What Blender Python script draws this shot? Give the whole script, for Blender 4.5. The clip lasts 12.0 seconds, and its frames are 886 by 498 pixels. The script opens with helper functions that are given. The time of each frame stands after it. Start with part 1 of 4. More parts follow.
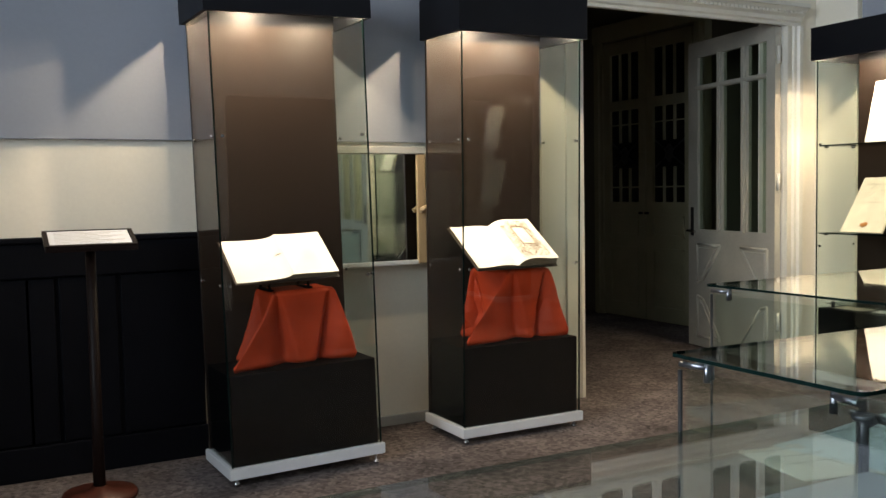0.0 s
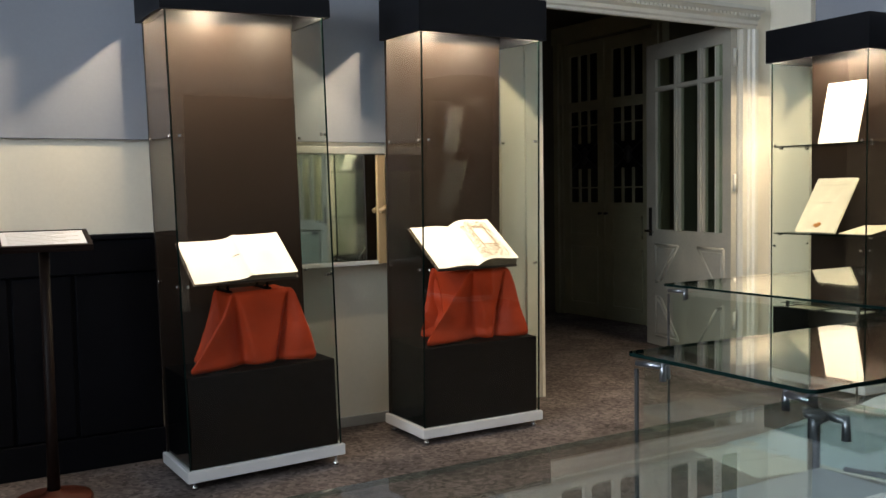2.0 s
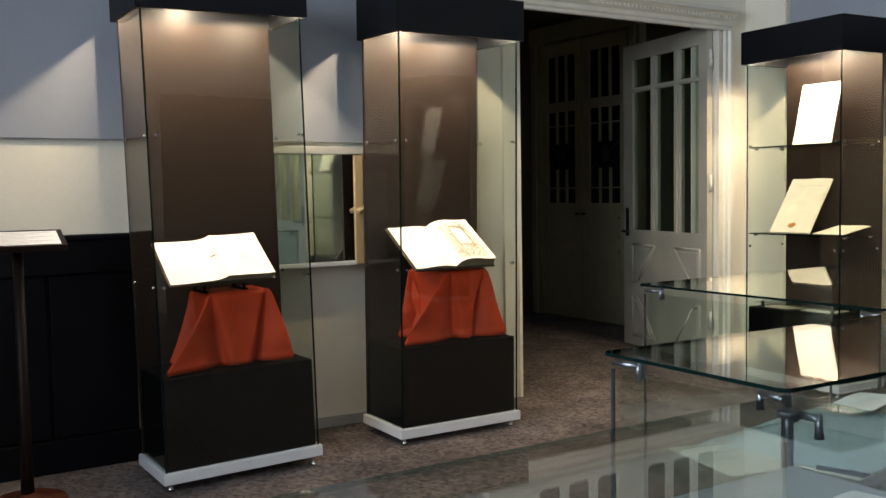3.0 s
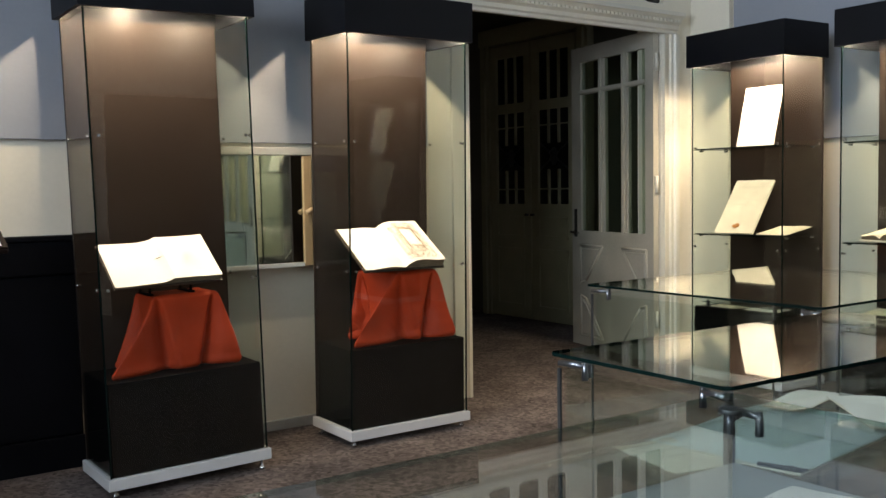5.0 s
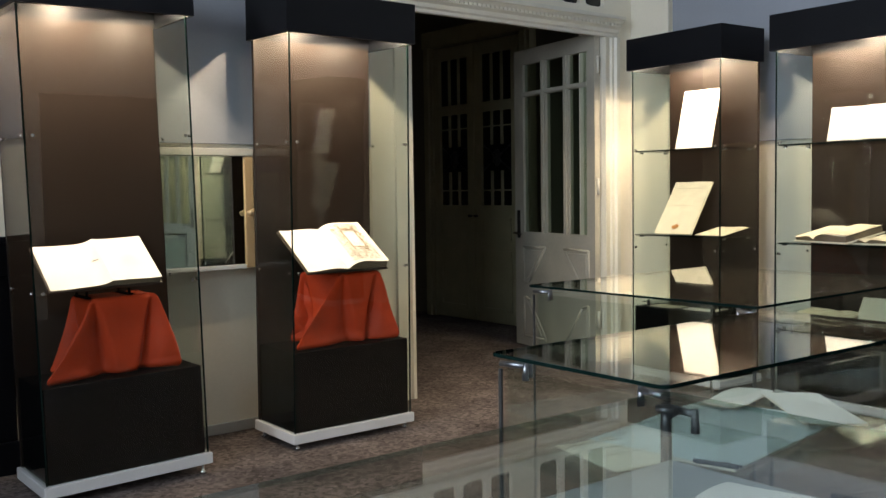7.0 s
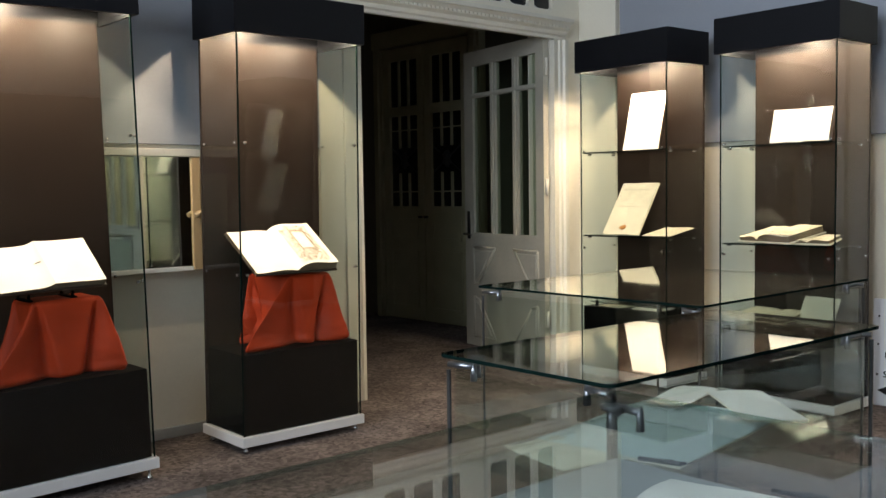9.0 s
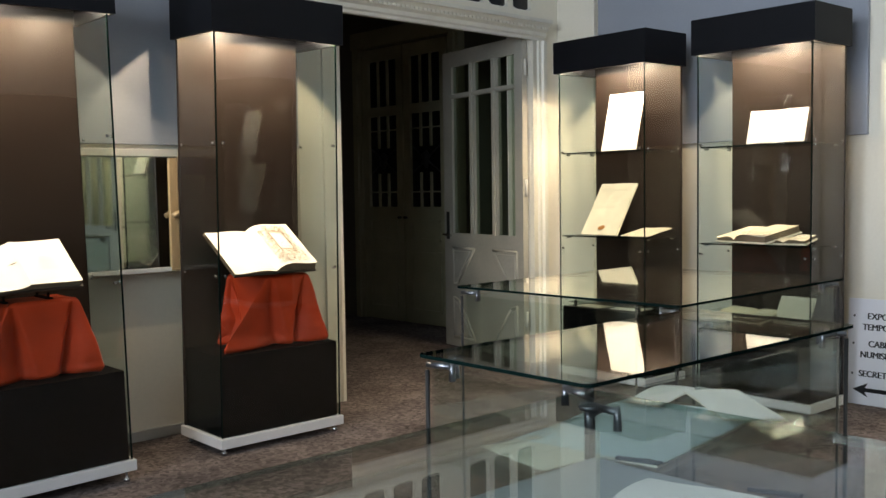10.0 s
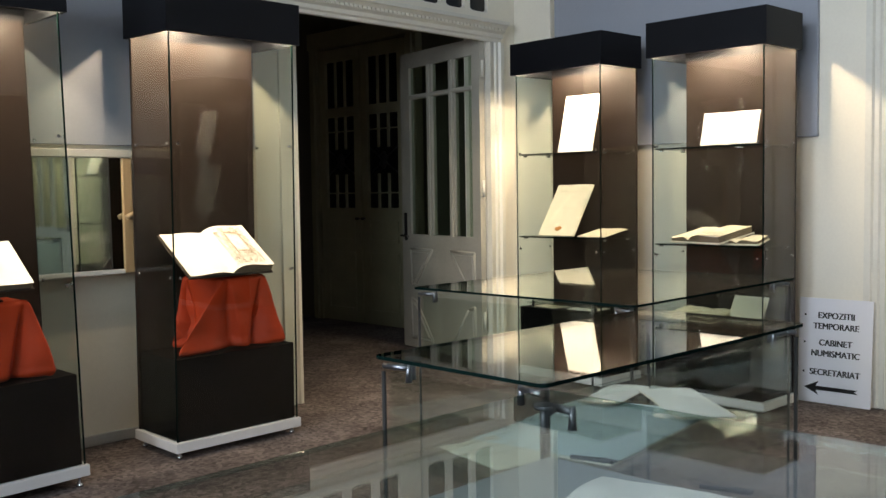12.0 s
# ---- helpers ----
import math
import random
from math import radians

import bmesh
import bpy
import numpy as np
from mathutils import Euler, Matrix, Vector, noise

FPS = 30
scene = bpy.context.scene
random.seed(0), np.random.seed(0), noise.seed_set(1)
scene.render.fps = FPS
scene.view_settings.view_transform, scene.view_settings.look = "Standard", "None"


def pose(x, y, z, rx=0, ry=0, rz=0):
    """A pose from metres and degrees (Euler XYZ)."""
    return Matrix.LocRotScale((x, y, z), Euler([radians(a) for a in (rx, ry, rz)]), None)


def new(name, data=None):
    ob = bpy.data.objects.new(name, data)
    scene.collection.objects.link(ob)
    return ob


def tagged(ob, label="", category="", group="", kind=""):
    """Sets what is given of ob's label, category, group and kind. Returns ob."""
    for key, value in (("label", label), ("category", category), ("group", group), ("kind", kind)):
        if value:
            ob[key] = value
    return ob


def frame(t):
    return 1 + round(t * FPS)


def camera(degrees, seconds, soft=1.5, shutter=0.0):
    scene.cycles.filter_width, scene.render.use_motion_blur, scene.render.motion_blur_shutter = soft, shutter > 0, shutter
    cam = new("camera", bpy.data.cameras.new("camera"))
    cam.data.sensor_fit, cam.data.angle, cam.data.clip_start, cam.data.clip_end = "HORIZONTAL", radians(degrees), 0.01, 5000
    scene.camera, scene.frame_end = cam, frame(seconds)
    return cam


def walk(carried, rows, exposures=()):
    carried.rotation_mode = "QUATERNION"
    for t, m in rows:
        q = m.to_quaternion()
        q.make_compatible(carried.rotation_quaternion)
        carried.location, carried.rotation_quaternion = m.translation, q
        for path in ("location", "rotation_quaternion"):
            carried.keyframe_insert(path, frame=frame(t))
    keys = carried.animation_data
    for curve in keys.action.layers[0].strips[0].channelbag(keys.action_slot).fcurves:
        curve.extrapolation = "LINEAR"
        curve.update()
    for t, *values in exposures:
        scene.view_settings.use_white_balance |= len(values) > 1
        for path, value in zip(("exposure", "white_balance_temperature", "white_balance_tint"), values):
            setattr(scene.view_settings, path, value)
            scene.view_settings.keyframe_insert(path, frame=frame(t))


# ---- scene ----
cam = camera(49.67, 12.0)
# seconds, eye, yaw, pitch, lean
PATH = [
    (0.0, -0.8548, 0.2192, 1.2479, -28.922, -3.546, 1.012),
    (0.5, -0.8539, 0.2188, 1.2479, -29.357, -3.565, 0.996),
    (1.0, -0.8527, 0.2184, 1.2479, -29.928, -3.568, 0.983),
    (1.5, -0.8514, 0.2178, 1.2479, -30.541, -3.568, 0.966),
    (2.0, -0.8500, 0.2172, 1.2479, -31.259, -3.565, 0.956),
    (2.5, -0.8488, 0.2166, 1.2479, -31.884, -3.577, 0.903),
    (3.0, -0.8475, 0.2160, 1.2479, -32.561, -3.570, 0.919),
    (5.0, -0.8425, 0.2129, 1.2479, -35.523, -3.546, 0.906),
    (5.5, -0.8414, 0.2121, 1.2479, -36.247, -3.547, 0.887),
    (6.0, -0.8401, 0.2111, 1.2479, -37.081, -3.540, 0.873),
    (6.5, -0.8388, 0.2099, 1.2479, -38.060, -3.525, 0.845),
    (7.0, -0.8378, 0.2089, 1.2479, -38.849, -3.521, 0.859),
    (9.0, -0.8344, 0.2049, 1.2479, -41.796, -3.503, 0.852),
    (9.5, -0.8338, 0.2040, 1.2479, -42.450, -3.489, 0.846),
    (10.0, -0.8332, 0.2031, 1.2479, -43.022, -3.493, 0.856),
    (10.5, -0.8327, 0.2021, 1.2479, -43.660, -3.463, 0.857),
    (11.0, -0.8322, 0.2013, 1.2479, -44.219, -3.472, 0.855),
    (11.5, -0.8317, 0.2002, 1.2479, -44.943, -3.464, 0.855),
    (12.0, -0.8313, 0.1992, 1.2479, -45.517, -3.466, 0.855),
]
walk(cam, [(t, pose(x, y, z, 0, 0, yaw) @ pose(0, 0, 0, 90 + pitch) @ pose(0, 0, 0, 0, 0, -lean))
           for t, x, y, z, yaw, pitch, lean in PATH], exposures=[(0.0, 0.0), (12.0, 0.0)])
scene.cycles.transparent_max_bounces = 48

# ---- plan, in metres ----
NORTH, EAST, SOUTH, WEST, CEIL = 4.775, 4.65, -1.95, -3.4, 3.75
DOOR_W, DOOR_E, DOOR_H = 2.60, 4.30, 2.30
RAIL = 1.50
CASE_W, CASE_D, CASE_H, CASE_TOP, PLINTH = 0.722, 0.40, 1.994, 2.194, 0.476
BASE_LO, BASE_HI = 0.035, 0.084
TABLE_H = 0.95

# ---- world and large lights ----
world = bpy.data.worlds.new("world")
scene.world = world
world.use_nodes = True
wn = world.node_tree.nodes
sky = wn.new("ShaderNodeTexSky")
sky.sky_type, sky.sun_disc, sky.sun_elevation, sky.sun_rotation = "NISHITA", False, radians(35), radians(200)
world.node_tree.links.new(sky.outputs[0], wn["Background"].inputs[0])
wn["Background"].inputs[1].default_value = 0.10


def area_lamp(name, m, sx, sy, watts, colour):
    data = bpy.data.lights.new(name, "AREA")
    data.shape, data.size, data.size_y, data.energy, data.color = "RECTANGLE", sx, sy, watts, colour
    data.spread = radians(116)  # deep window reveals
    ob = new(name, data)
    ob.matrix_world = m
    return ob


WINDOWS = [(-0.6, 0.6), (1.2, 2.4)]  # along the west wall
for wy0, wy1 in WINDOWS:
    area_lamp("window_daylight", pose(WEST + 0.05, (wy0 + wy1) / 2, 2.4, 90, 0, -90), wy1 - wy0, 2.1, 76, (0.80, 0.89, 1.0))



# ---- materials ----
def material(name, colour, rough=0.5, metal=0.0, vary=0.12, scale=6.0, fine=90.0, bump=0.1, depth=0.002, coat=0.0,
             tint=None, spec=0.5, stretch=(1, 1, 1)):
    """A surface with slow stains and fine grain in colour, gloss and relief; scales in 1/m."""
    mat = bpy.data.materials.new(name)
    mat.use_nodes = True
    n, link = mat.node_tree.nodes, mat.node_tree.links.new
    b = n["Principled BSDF"]
    geo = n.new("ShaderNodeTexCoord")
    mp = n.new("ShaderNodeMapping")
    mp.inputs["Scale"].default_value = stretch
    link(geo.outputs["Object"], mp.inputs[0])
    slow, quick = n.new("ShaderNodeTexNoise"), n.new("ShaderNodeTexNoise")
    slow.inputs["Scale"].default_value, slow.inputs["Detail"].default_value = scale, 4
    quick.inputs["Scale"].default_value, quick.inputs["Detail"].default_value = fine, 3
    for q in (slow, quick):
        link(mp.outputs[0], q.inputs["Vector"])
    add = n.new("ShaderNodeMath")
    add.operation = "MULTIPLY_ADD"
    add.inputs[1].default_value = 0.45
    link(quick.outputs[0], add.inputs[0])
    link(slow.outputs[0], add.inputs[2])
    ramp = n.new("ShaderNodeMapRange")
    ramp.inputs["From Min"].default_value, ramp.inputs["From Max"].default_value = 0.4, 1.05
    link(add.outputs[0], ramp.inputs["Value"])
    mix = n.new("ShaderNodeMix")
    mix.data_type = "RGBA"
    low = [c * (1 - vary) for c in colour]
    high = [min(1, c * (1 + vary)) for c in (tint or colour)]
    mix.inputs[6].default_value, mix.inputs[7].default_value = (*low, 1), (*high, 1)
    link(ramp.outputs[0], mix.inputs[0])
    link(mix.outputs[2], b.inputs["Base Color"])
    rr = n.new("ShaderNodeMapRange")
    rr.inputs["To Min"].default_value, rr.inputs["To Max"].default_value = max(0.02, rough * 0.85), min(1, rough * 1.15)
    link(slow.outputs[0], rr.inputs["Value"])
    link(rr.outputs[0], b.inputs["Roughness"])
    b.inputs["Metallic"].default_value = metal
    b.inputs["Specular IOR Level"].default_value = spec
    b.inputs["Coat Weight"].default_value, b.inputs["Coat Roughness"].default_value = coat, 0.04
    if bump:
        bp = n.new("ShaderNodeBump")
        bp.inputs["Strength"].default_value, bp.inputs["Distance"].default_value = bump, depth
        link(quick.outputs[0], bp.inputs["Height"])
        link(bp.outputs[0], b.inputs["Normal"])
    return mat


def glass_material(name, tint, gloss=1.0, rough=0.0):
    """Thin pane: light goes straight through, gloss after Fresnel."""
    mat = bpy.data.materials.new(name)
    mat.use_nodes = True
    n, link = mat.node_tree.nodes, mat.node_tree.links.new
    n.remove(n["Principled BSDF"])
    clear, shine, mix, fres = (n.new("ShaderNodeBsdfTransparent"), n.new("ShaderNodeBsdfGlossy"), n.new("ShaderNodeMixShader"),
                               n.new("ShaderNodeLayerWeight"))
    power, scale = n.new("ShaderNodeMath"), n.new("ShaderNodeMath")
    power.operation, scale.operation = "POWER", "MULTIPLY_ADD"
    power.inputs[1].default_value, scale.inputs[1].default_value, scale.inputs[2].default_value = 5.0, 0.96, 0.04
    fres.inputs[0].default_value = 0.5
    link(fres.outputs["Facing"], power.inputs[0])
    link(power.outputs[0], scale.inputs[0])
    clear.inputs[0].default_value = (*tint, 1)
    shine.inputs["Color"].default_value = (gloss, gloss, gloss, 1)
    shine.inputs["Roughness"].default_value = rough
    link(scale.outputs[0], mix.inputs[0])
    link(clear.outputs[0], mix.inputs[1])
    link(shine.outputs[0], mix.inputs[2])
    link(mix.outputs[0], n["Material Output"].inputs[0])
    return mat


def glow_material(name, colour, power):
    mat = bpy.data.materials.new(name)
    mat.use_nodes = True
    b = mat.node_tree.nodes["Principled BSDF"]
    b.inputs["Base Color"].default_value = (0.8, 0.8, 0.8, 1)
    b.inputs["Emission Color"].default_value, b.inputs["Emission Strength"].default_value = (*colour, 1), power
    return mat


def carpet_material():
    mat = material("grey_brown_loop_carpet", (0.098, 0.082, 0.078), 0.95, vary=0.45, scale=3, fine=240, bump=0.9, depth=0.006,
                   tint=(0.145, 0.122, 0.117), spec=0.1)
    n, link = mat.node_tree.nodes, mat.node_tree.links.new
    v = n.new("ShaderNodeTexVoronoi")
    v.inputs["Scale"].default_value = 55
    tc = n["Texture Coordinate"]
    link(tc.outputs["Object"], v.inputs["Vector"])
    r = n.new("ShaderNodeMapRange")
    r.inputs["To Min"].default_value, r.inputs["To Max"].default_value = 0.45, 1.6
    link(v.outputs["Color"], r.inputs["Value"])
    m = n.new("ShaderNodeMix")
    m.data_type, m.blend_type = "RGBA", "MULTIPLY"
    m.inputs[0].default_value = 1.0
    old = [l for l in mat.node_tree.links if l.to_socket.name == "Base Color"][0]
    link(old.from_socket, m.inputs[6])
    link(r.outputs[0], m.inputs[7])
    link(m.outputs[2], n["Principled BSDF"].inputs["Base Color"])
    return mat


M_UPPER = material("pale_blue_grey_wall_paint", (0.30, 0.325, 0.375), 0.55, vary=0.05, scale=1.5, fine=60, bump=0.12)
M_LOWER = material("cream_wall_paint", (0.79, 0.75, 0.64), 0.5, vary=0.06, scale=1.5, fine=60, bump=0.12)
M_CEIL = material("white_ceiling_paint", (0.7, 0.7, 0.68), 0.8, vary=0.04)
M_WAINS = material("charcoal_wainscot_paint", (0.0042, 0.0045, 0.0062), 0.42, vary=0.25, scale=4, fine=70, spec=0.08)
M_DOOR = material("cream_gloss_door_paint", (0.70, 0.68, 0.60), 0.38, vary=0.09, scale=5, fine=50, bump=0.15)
# the casing's cream, darkened in colour for the shade on the leaf
M_LEAF = material("shaded_cream_door_paint", (0.43, 0.41, 0.345), 0.42, vary=0.14, scale=4, fine=45, bump=0.15)
# ivory toned down in the colour itself for the hallway's lack of light
M_DOOR_SHADE = material("shade_dimmed_ivory_door_paint", (0.40, 0.38, 0.25), 0.45, vary=0.14, scale=5, fine=50, bump=0.15)
M_CARPET = carpet_material()
M_BLACK = material("black_laminate", (0.0028, 0.0028, 0.0032), 0.6, vary=0.1, scale=5, fine=150, bump=0.0, spec=0.05)
M_CANOPY = material("satin_black_canopy_paint", (0.0055, 0.006, 0.0085), 0.5, vary=0.2, scale=3, fine=200, bump=0.06, spec=0.2)
M_BACK = material("dark_brown_back_laminate", (0.0150, 0.0088, 0.0062), 0.5, vary=0.08, scale=2, fine=120, bump=0.0, coat=0.16, spec=0.2,
                  stretch=(1, 1, 0.3))
M_BACK.node_tree.nodes["Principled BSDF"].inputs["Coat Roughness"].default_value = 0.48
M_BASE = material("light_grey_painted_steel", (0.62, 0.63, 0.64), 0.35, vary=0.05, scale=8, fine=120, bump=0.05)
M_STEEL = material("brushed_steel", (0.55, 0.56, 0.58), 0.25, metal=1.0, vary=0.1, fine=200, bump=0.05)
M_FITTING = material("dull_chrome_fitting", (0.22, 0.23, 0.25), 0.38, metal=1.0, vary=0.15, fine=150, bump=0.05)
M_GLASS = glass_material("clear_case_glass", (0.95, 0.975, 0.96), 0.55)
M_TABLE_GLASS = glass_material("greenish_table_glass", (0.94, 0.968, 0.955))
M_EDGE = material("dark_green_glass_edge", (0.003, 0.009, 0.008), 0.6, vary=0.3, scale=10, bump=0.0, spec=0.0)
M_EDGE_CLEAR = glass_material("greenish_glass_edge", (0.55, 0.68, 0.64))
M_DARK_PANE = glass_material("dim_door_pane", (0.78, 0.82, 0.76))
M_BOARD = material("grey_display_board", (0.33, 0.35, 0.345), 0.8, vary=0.08, scale=4, fine=200, bump=0.1, spec=0.2)
M_CLOTH = material("rust_red_felt_cloth", (0.47, 0.046, 0.012), 0.55, vary=0.3, scale=7, fine=380, bump=0.3, spec=0.16)
for key, value in (("Sheen Weight", 0.12), ("Sheen Roughness", 0.35), ("Sheen Tint", (1.0, 0.42, 0.28, 1.0))):
    M_CLOTH.node_tree.nodes["Principled BSDF"].inputs[key].default_value = value
M_PAPER = material("aged_cream_paper", (0.85, 0.83, 0.78), 0.75, vary=0.08, scale=14, fine=120, bump=0.08, spec=0.2)
M_PAPER_TAN = material("tan_stained_paper", (0.76, 0.69, 0.56), 0.75, vary=0.16, scale=18, fine=120, bump=0.08, spec=0.2)
M_PALEBLUE = material("pale_blue_board", (0.68, 0.78, 0.80), 0.6, vary=0.06, scale=5, fine=160, bump=0.05, spec=0.3)
M_INK = material("faded_brown_ink", (0.33, 0.24, 0.14), 0.8, vary=0.3, scale=60, bump=0.0)
M_FAINT = material("faint_grey_ink", (0.50, 0.44, 0.35), 0.8, vary=0.2, scale=60, bump=0.0)
M_SEAL = material("orange_wax_stain", (0.48, 0.20, 0.05), 0.6, vary=0.3, scale=60, bump=0.0)
M_PAGES = material("page_block_edges", (0.17, 0.13, 0.085), 0.8, vary=0.3, scale=10, fine=300, bump=0.3, stretch=(1, 1, 30))
M_LEATHER = material("dark_leather_binding", (0.035, 0.02, 0.014), 0.5, vary=0.3, scale=20, fine=200, bump=0.2)
M_WOOD = material("dark_stained_wood", (0.009, 0.0042, 0.003), 0.5, vary=0.35, scale=9, fine=60, bump=0.1, spec=0.15, stretch=(1, 1, 0.1))
M_FOOT = material("red_brown_varnished_wood", (0.075, 0.018, 0.009), 0.4, vary=0.3, scale=9, fine=60, bump=0.1)
M_FRAMEWOOD = material("varnished_pine_frame", (0.42, 0.30, 0.17), 0.4, vary=0.2, scale=9, fine=60, bump=0.1, stretch=(1, 1, 0.15))
M_WHITE = material("white_sign_board", (0.74, 0.75, 0.80), 0.5, vary=0.03, scale=4, bump=0.02)
M_BLACKINK = material("black_sign_ink", (0.012, 0.012, 0.014), 0.6, vary=0.1, bump=0.0)
M_MIRROR = material("silvered_mirror", (0.72, 0.76, 0.72), 0.03, metal=1.0, vary=0.05, scale=3, bump=0.0)
M_SKIRT = material("grey_skirting_paint", (0.40, 0.40, 0.38), 0.45, vary=0.12, scale=6)
M_IRON = material("black_ironwork", (0.012, 0.012, 0.012), 0.45, vary=0.3, scale=20)
# near-black colour stands for the darkness behind the panes
M_NIGHT = material("black_for_unlit_panes", (0.006, 0.006, 0.006), 0.2, vary=0.3, scale=4, bump=0.0)
M_BULB = glow_material("halogen_bulb", (1.0, 0.74, 0.46), 60.0)
M_SKYPANE = glow_material("bright_window_sky", (0.62, 0.76, 1.0), 1.2)


# ---- mesh helpers ----
def box(bm, a, b, bevel=0.0):
    """An upright block between two corners."""
    (x0, y0, z0), (x1, y1, z1) = a, b
    v = [bm.verts.new(p) for p in ((x0, y0, z0), (x1, y0, z0), (x1, y1, z0), (x0, y1, z0), (x0, y0, z1), (x1, y0, z1), (x1, y1, z1), (x0, y1, z1))]
    f = [bm.faces.new([v[i] for i in q]) for q in ((3, 2, 1, 0), (4, 5, 6, 7), (0, 1, 5, 4), (1, 2, 6, 5), (2, 3, 7, 6), (3, 0, 4, 7))]
    if bevel:
        edges = list({e for q in f for e in q.edges})
        bmesh.ops.bevel(bm, geom=edges, offset=bevel, segments=2, affect="EDGES", profile=0.5)
    return bm


def rod(bm, p, q, r0, r1=None, n=14, caps=True):
    """A round bar from p to q."""
    p, q, r1 = Vector(p), Vector(q), r0 if r1 is None else r1
    axis = (q - p).normalized()
    u = axis.orthogonal().normalized()
    w = axis.cross(u)
    rings = []
    for c, r in ((p, r0), (q, r1)):
        rings.append([bm.verts.new(c + (u * math.cos(2 * math.pi * i / n) + w * math.sin(2 * math.pi * i / n)) * r) for i in range(n)])
    for i in range(n):
        bm.faces.new((rings[0][i], rings[0][(i + 1) % n], rings[1][(i + 1) % n], rings[1][i])).smooth = True
    if caps:
        bm.faces.new(rings[0][::-1])
        bm.faces.new(rings[1])
    return bm


def lathe(bm, x, y, profile, n=24):
    """A turned form round an upright axis; profile: rows of radius, height."""
    rings = [[bm.verts.new((x + r * math.cos(2 * math.pi * i / n), y + r * math.sin(2 * math.pi * i / n), z)) for i in range(n)] for r, z in profile]
    for a, b in zip(rings, rings[1:]):
        for i in range(n):
            bm.faces.new((a[i], a[(i + 1) % n], b[(i + 1) % n], b[i])).smooth = True
    bm.faces.new(rings[0][::-1])
    bm.faces.new(rings[-1])
    return bm


def plate(bm, corners, thick):
    """A sheet with thickness over four corners, raised along its own normal."""
    c = [Vector(p) for p in corners]
    nrm = (c[1] - c[0]).cross(c[3] - c[0]).normalized() * thick
    lo = [bm.verts.new(p) for p in c]
    hi = [bm.verts.new(p + nrm) for p in c]
    bm.faces.new(lo[::-1])
    bm.faces.new(hi)
    for i in range(4):
        j = (i + 1) % 4
        bm.faces.new((lo[i], lo[j], hi[j], hi[i]))
    return bm


def wall_cells(bm, along, u0, u1, v0, v1, z0, z1, holes):
    """A wall from u0 to u1, v0 to v1 thick, with rectangular openings (u, u, z, z) through it. along: 'x' or 'y'."""
    us = sorted({u0, u1, *[h[0] for h in holes], *[h[1] for h in holes]})
    zs = sorted({z0, z1, *[h[2] for h in holes], *[h[3] for h in holes]})
    for a, b in zip(us, us[1:]):
        for c, d in zip(zs, zs[1:]):
            mu, mz = (a + b) / 2, (c + d) / 2
            if any(h[0] < mu < h[1] and h[2] < mz < h[3] for h in holes):
                continue
            if along == "x":
                box(bm, (a, v0, c), (b, v1, d))
            else:
                box(bm, (v0, a, c), (v1, b, d))
    return bm


def finish(bm, name, mat):
    bmesh.ops.recalc_face_normals(bm, faces=bm.faces[:])
    me = bpy.data.meshes.new(name)
    bm.to_mesh(me)
    bm.free()
    me.materials.append(mat)
    return me


def part(name, bm, mat, parent=None, label=""):
    ob = new(name, finish(bm, name, mat))
    if parent:
        ob.parent = parent
    if label:
        ob["label"] = label
    return ob


def thing(name, m, label, category, group=""):
    ob = new(name)
    ob.empty_display_size = 0.1
    ob.matrix_world = m
    return tagged(ob, label, category, group)


def setting(name, bm, mat, label, category):
    return tagged(part(name, bm, mat), label, category, kind="structure")


B = bmesh.new


# ---- the shell of the room ----
floor = setting("floor", box(B(), (WEST - 0.3, SOUTH - 2.7, -0.1), (5.7, 9.2, 0.0)), M_CARPET, "dark grey-brown loop carpet over the floor", "floor")
HATCH = (0.965, 1.51, 0.865, 1.455)
PANES = [(2.737 + i * 0.238 + g * 0.918, 2.737 + i * 0.238 + g * 0.918 + 0.186) for g in (0, 1) for i in range(3)]
north = setting("wall_north", wall_cells(B(), "x", WEST, EAST + 0.25, NORTH, NORTH + 0.22, 0.0, CEIL,
                [(DOOR_W, DOOR_E, 0.0, DOOR_H + 0.11)] + [(a, b, 2.505, 3.15) for a, b in PANES]), M_LOWER,
                "cream painted wall with a tall doorway", "wall")
setting("wall_panel_north", box(B(), (WEST, NORTH - 0.03, RAIL), (2.30, NORTH, CEIL), 0.004), M_UPPER,
        "pale blue-grey upper wall standing proud of the cream wall", "wall")
setting("wall_east", wall_cells(B(), "y", SOUTH, NORTH, EAST, EAST + 0.22, 0.0, CEIL, [(1.02, 2.12, 0.0, DOOR_H)]), M_LOWER,
        "cream painted wall behind the glass cases", "wall")
setting("wall_panel_east", box(B(), (EAST - 0.03, 2.53, RAIL + 0.03), (EAST, 4.42, CEIL), 0.004), M_UPPER,
        "pale blue-grey upper wall panel", "wall")
setting("wall_panel_east_far", box(B(), (EAST - 0.03, SOUTH + 0.35, RAIL + 0.03), (EAST, 0.70, CEIL), 0.004), M_UPPER, "pale blue-grey upper wall panel", "wall")
setting("wall_south", wall_cells(B(), "x", WEST, EAST + 0.22, SOUTH - 0.22, SOUTH, 0.0, CEIL, [(2.02, 3.72, 0.0, DOOR_H)]), M_LOWER,
        "cream painted wall with a second doorway", "wall")
setting("wall_panel_south", box(B(), (WEST, SOUTH, RAIL), (1.80, SOUTH + 0.03, CEIL), 0.004), M_UPPER, "pale blue-grey upper wall panel", "wall")
# the room's missing light is put into this very dark wall colour
M_DARKROOM = material("shade_darkened_room_paint", (0.05, 0.048, 0.044), 0.8, vary=0.1, scale=2)
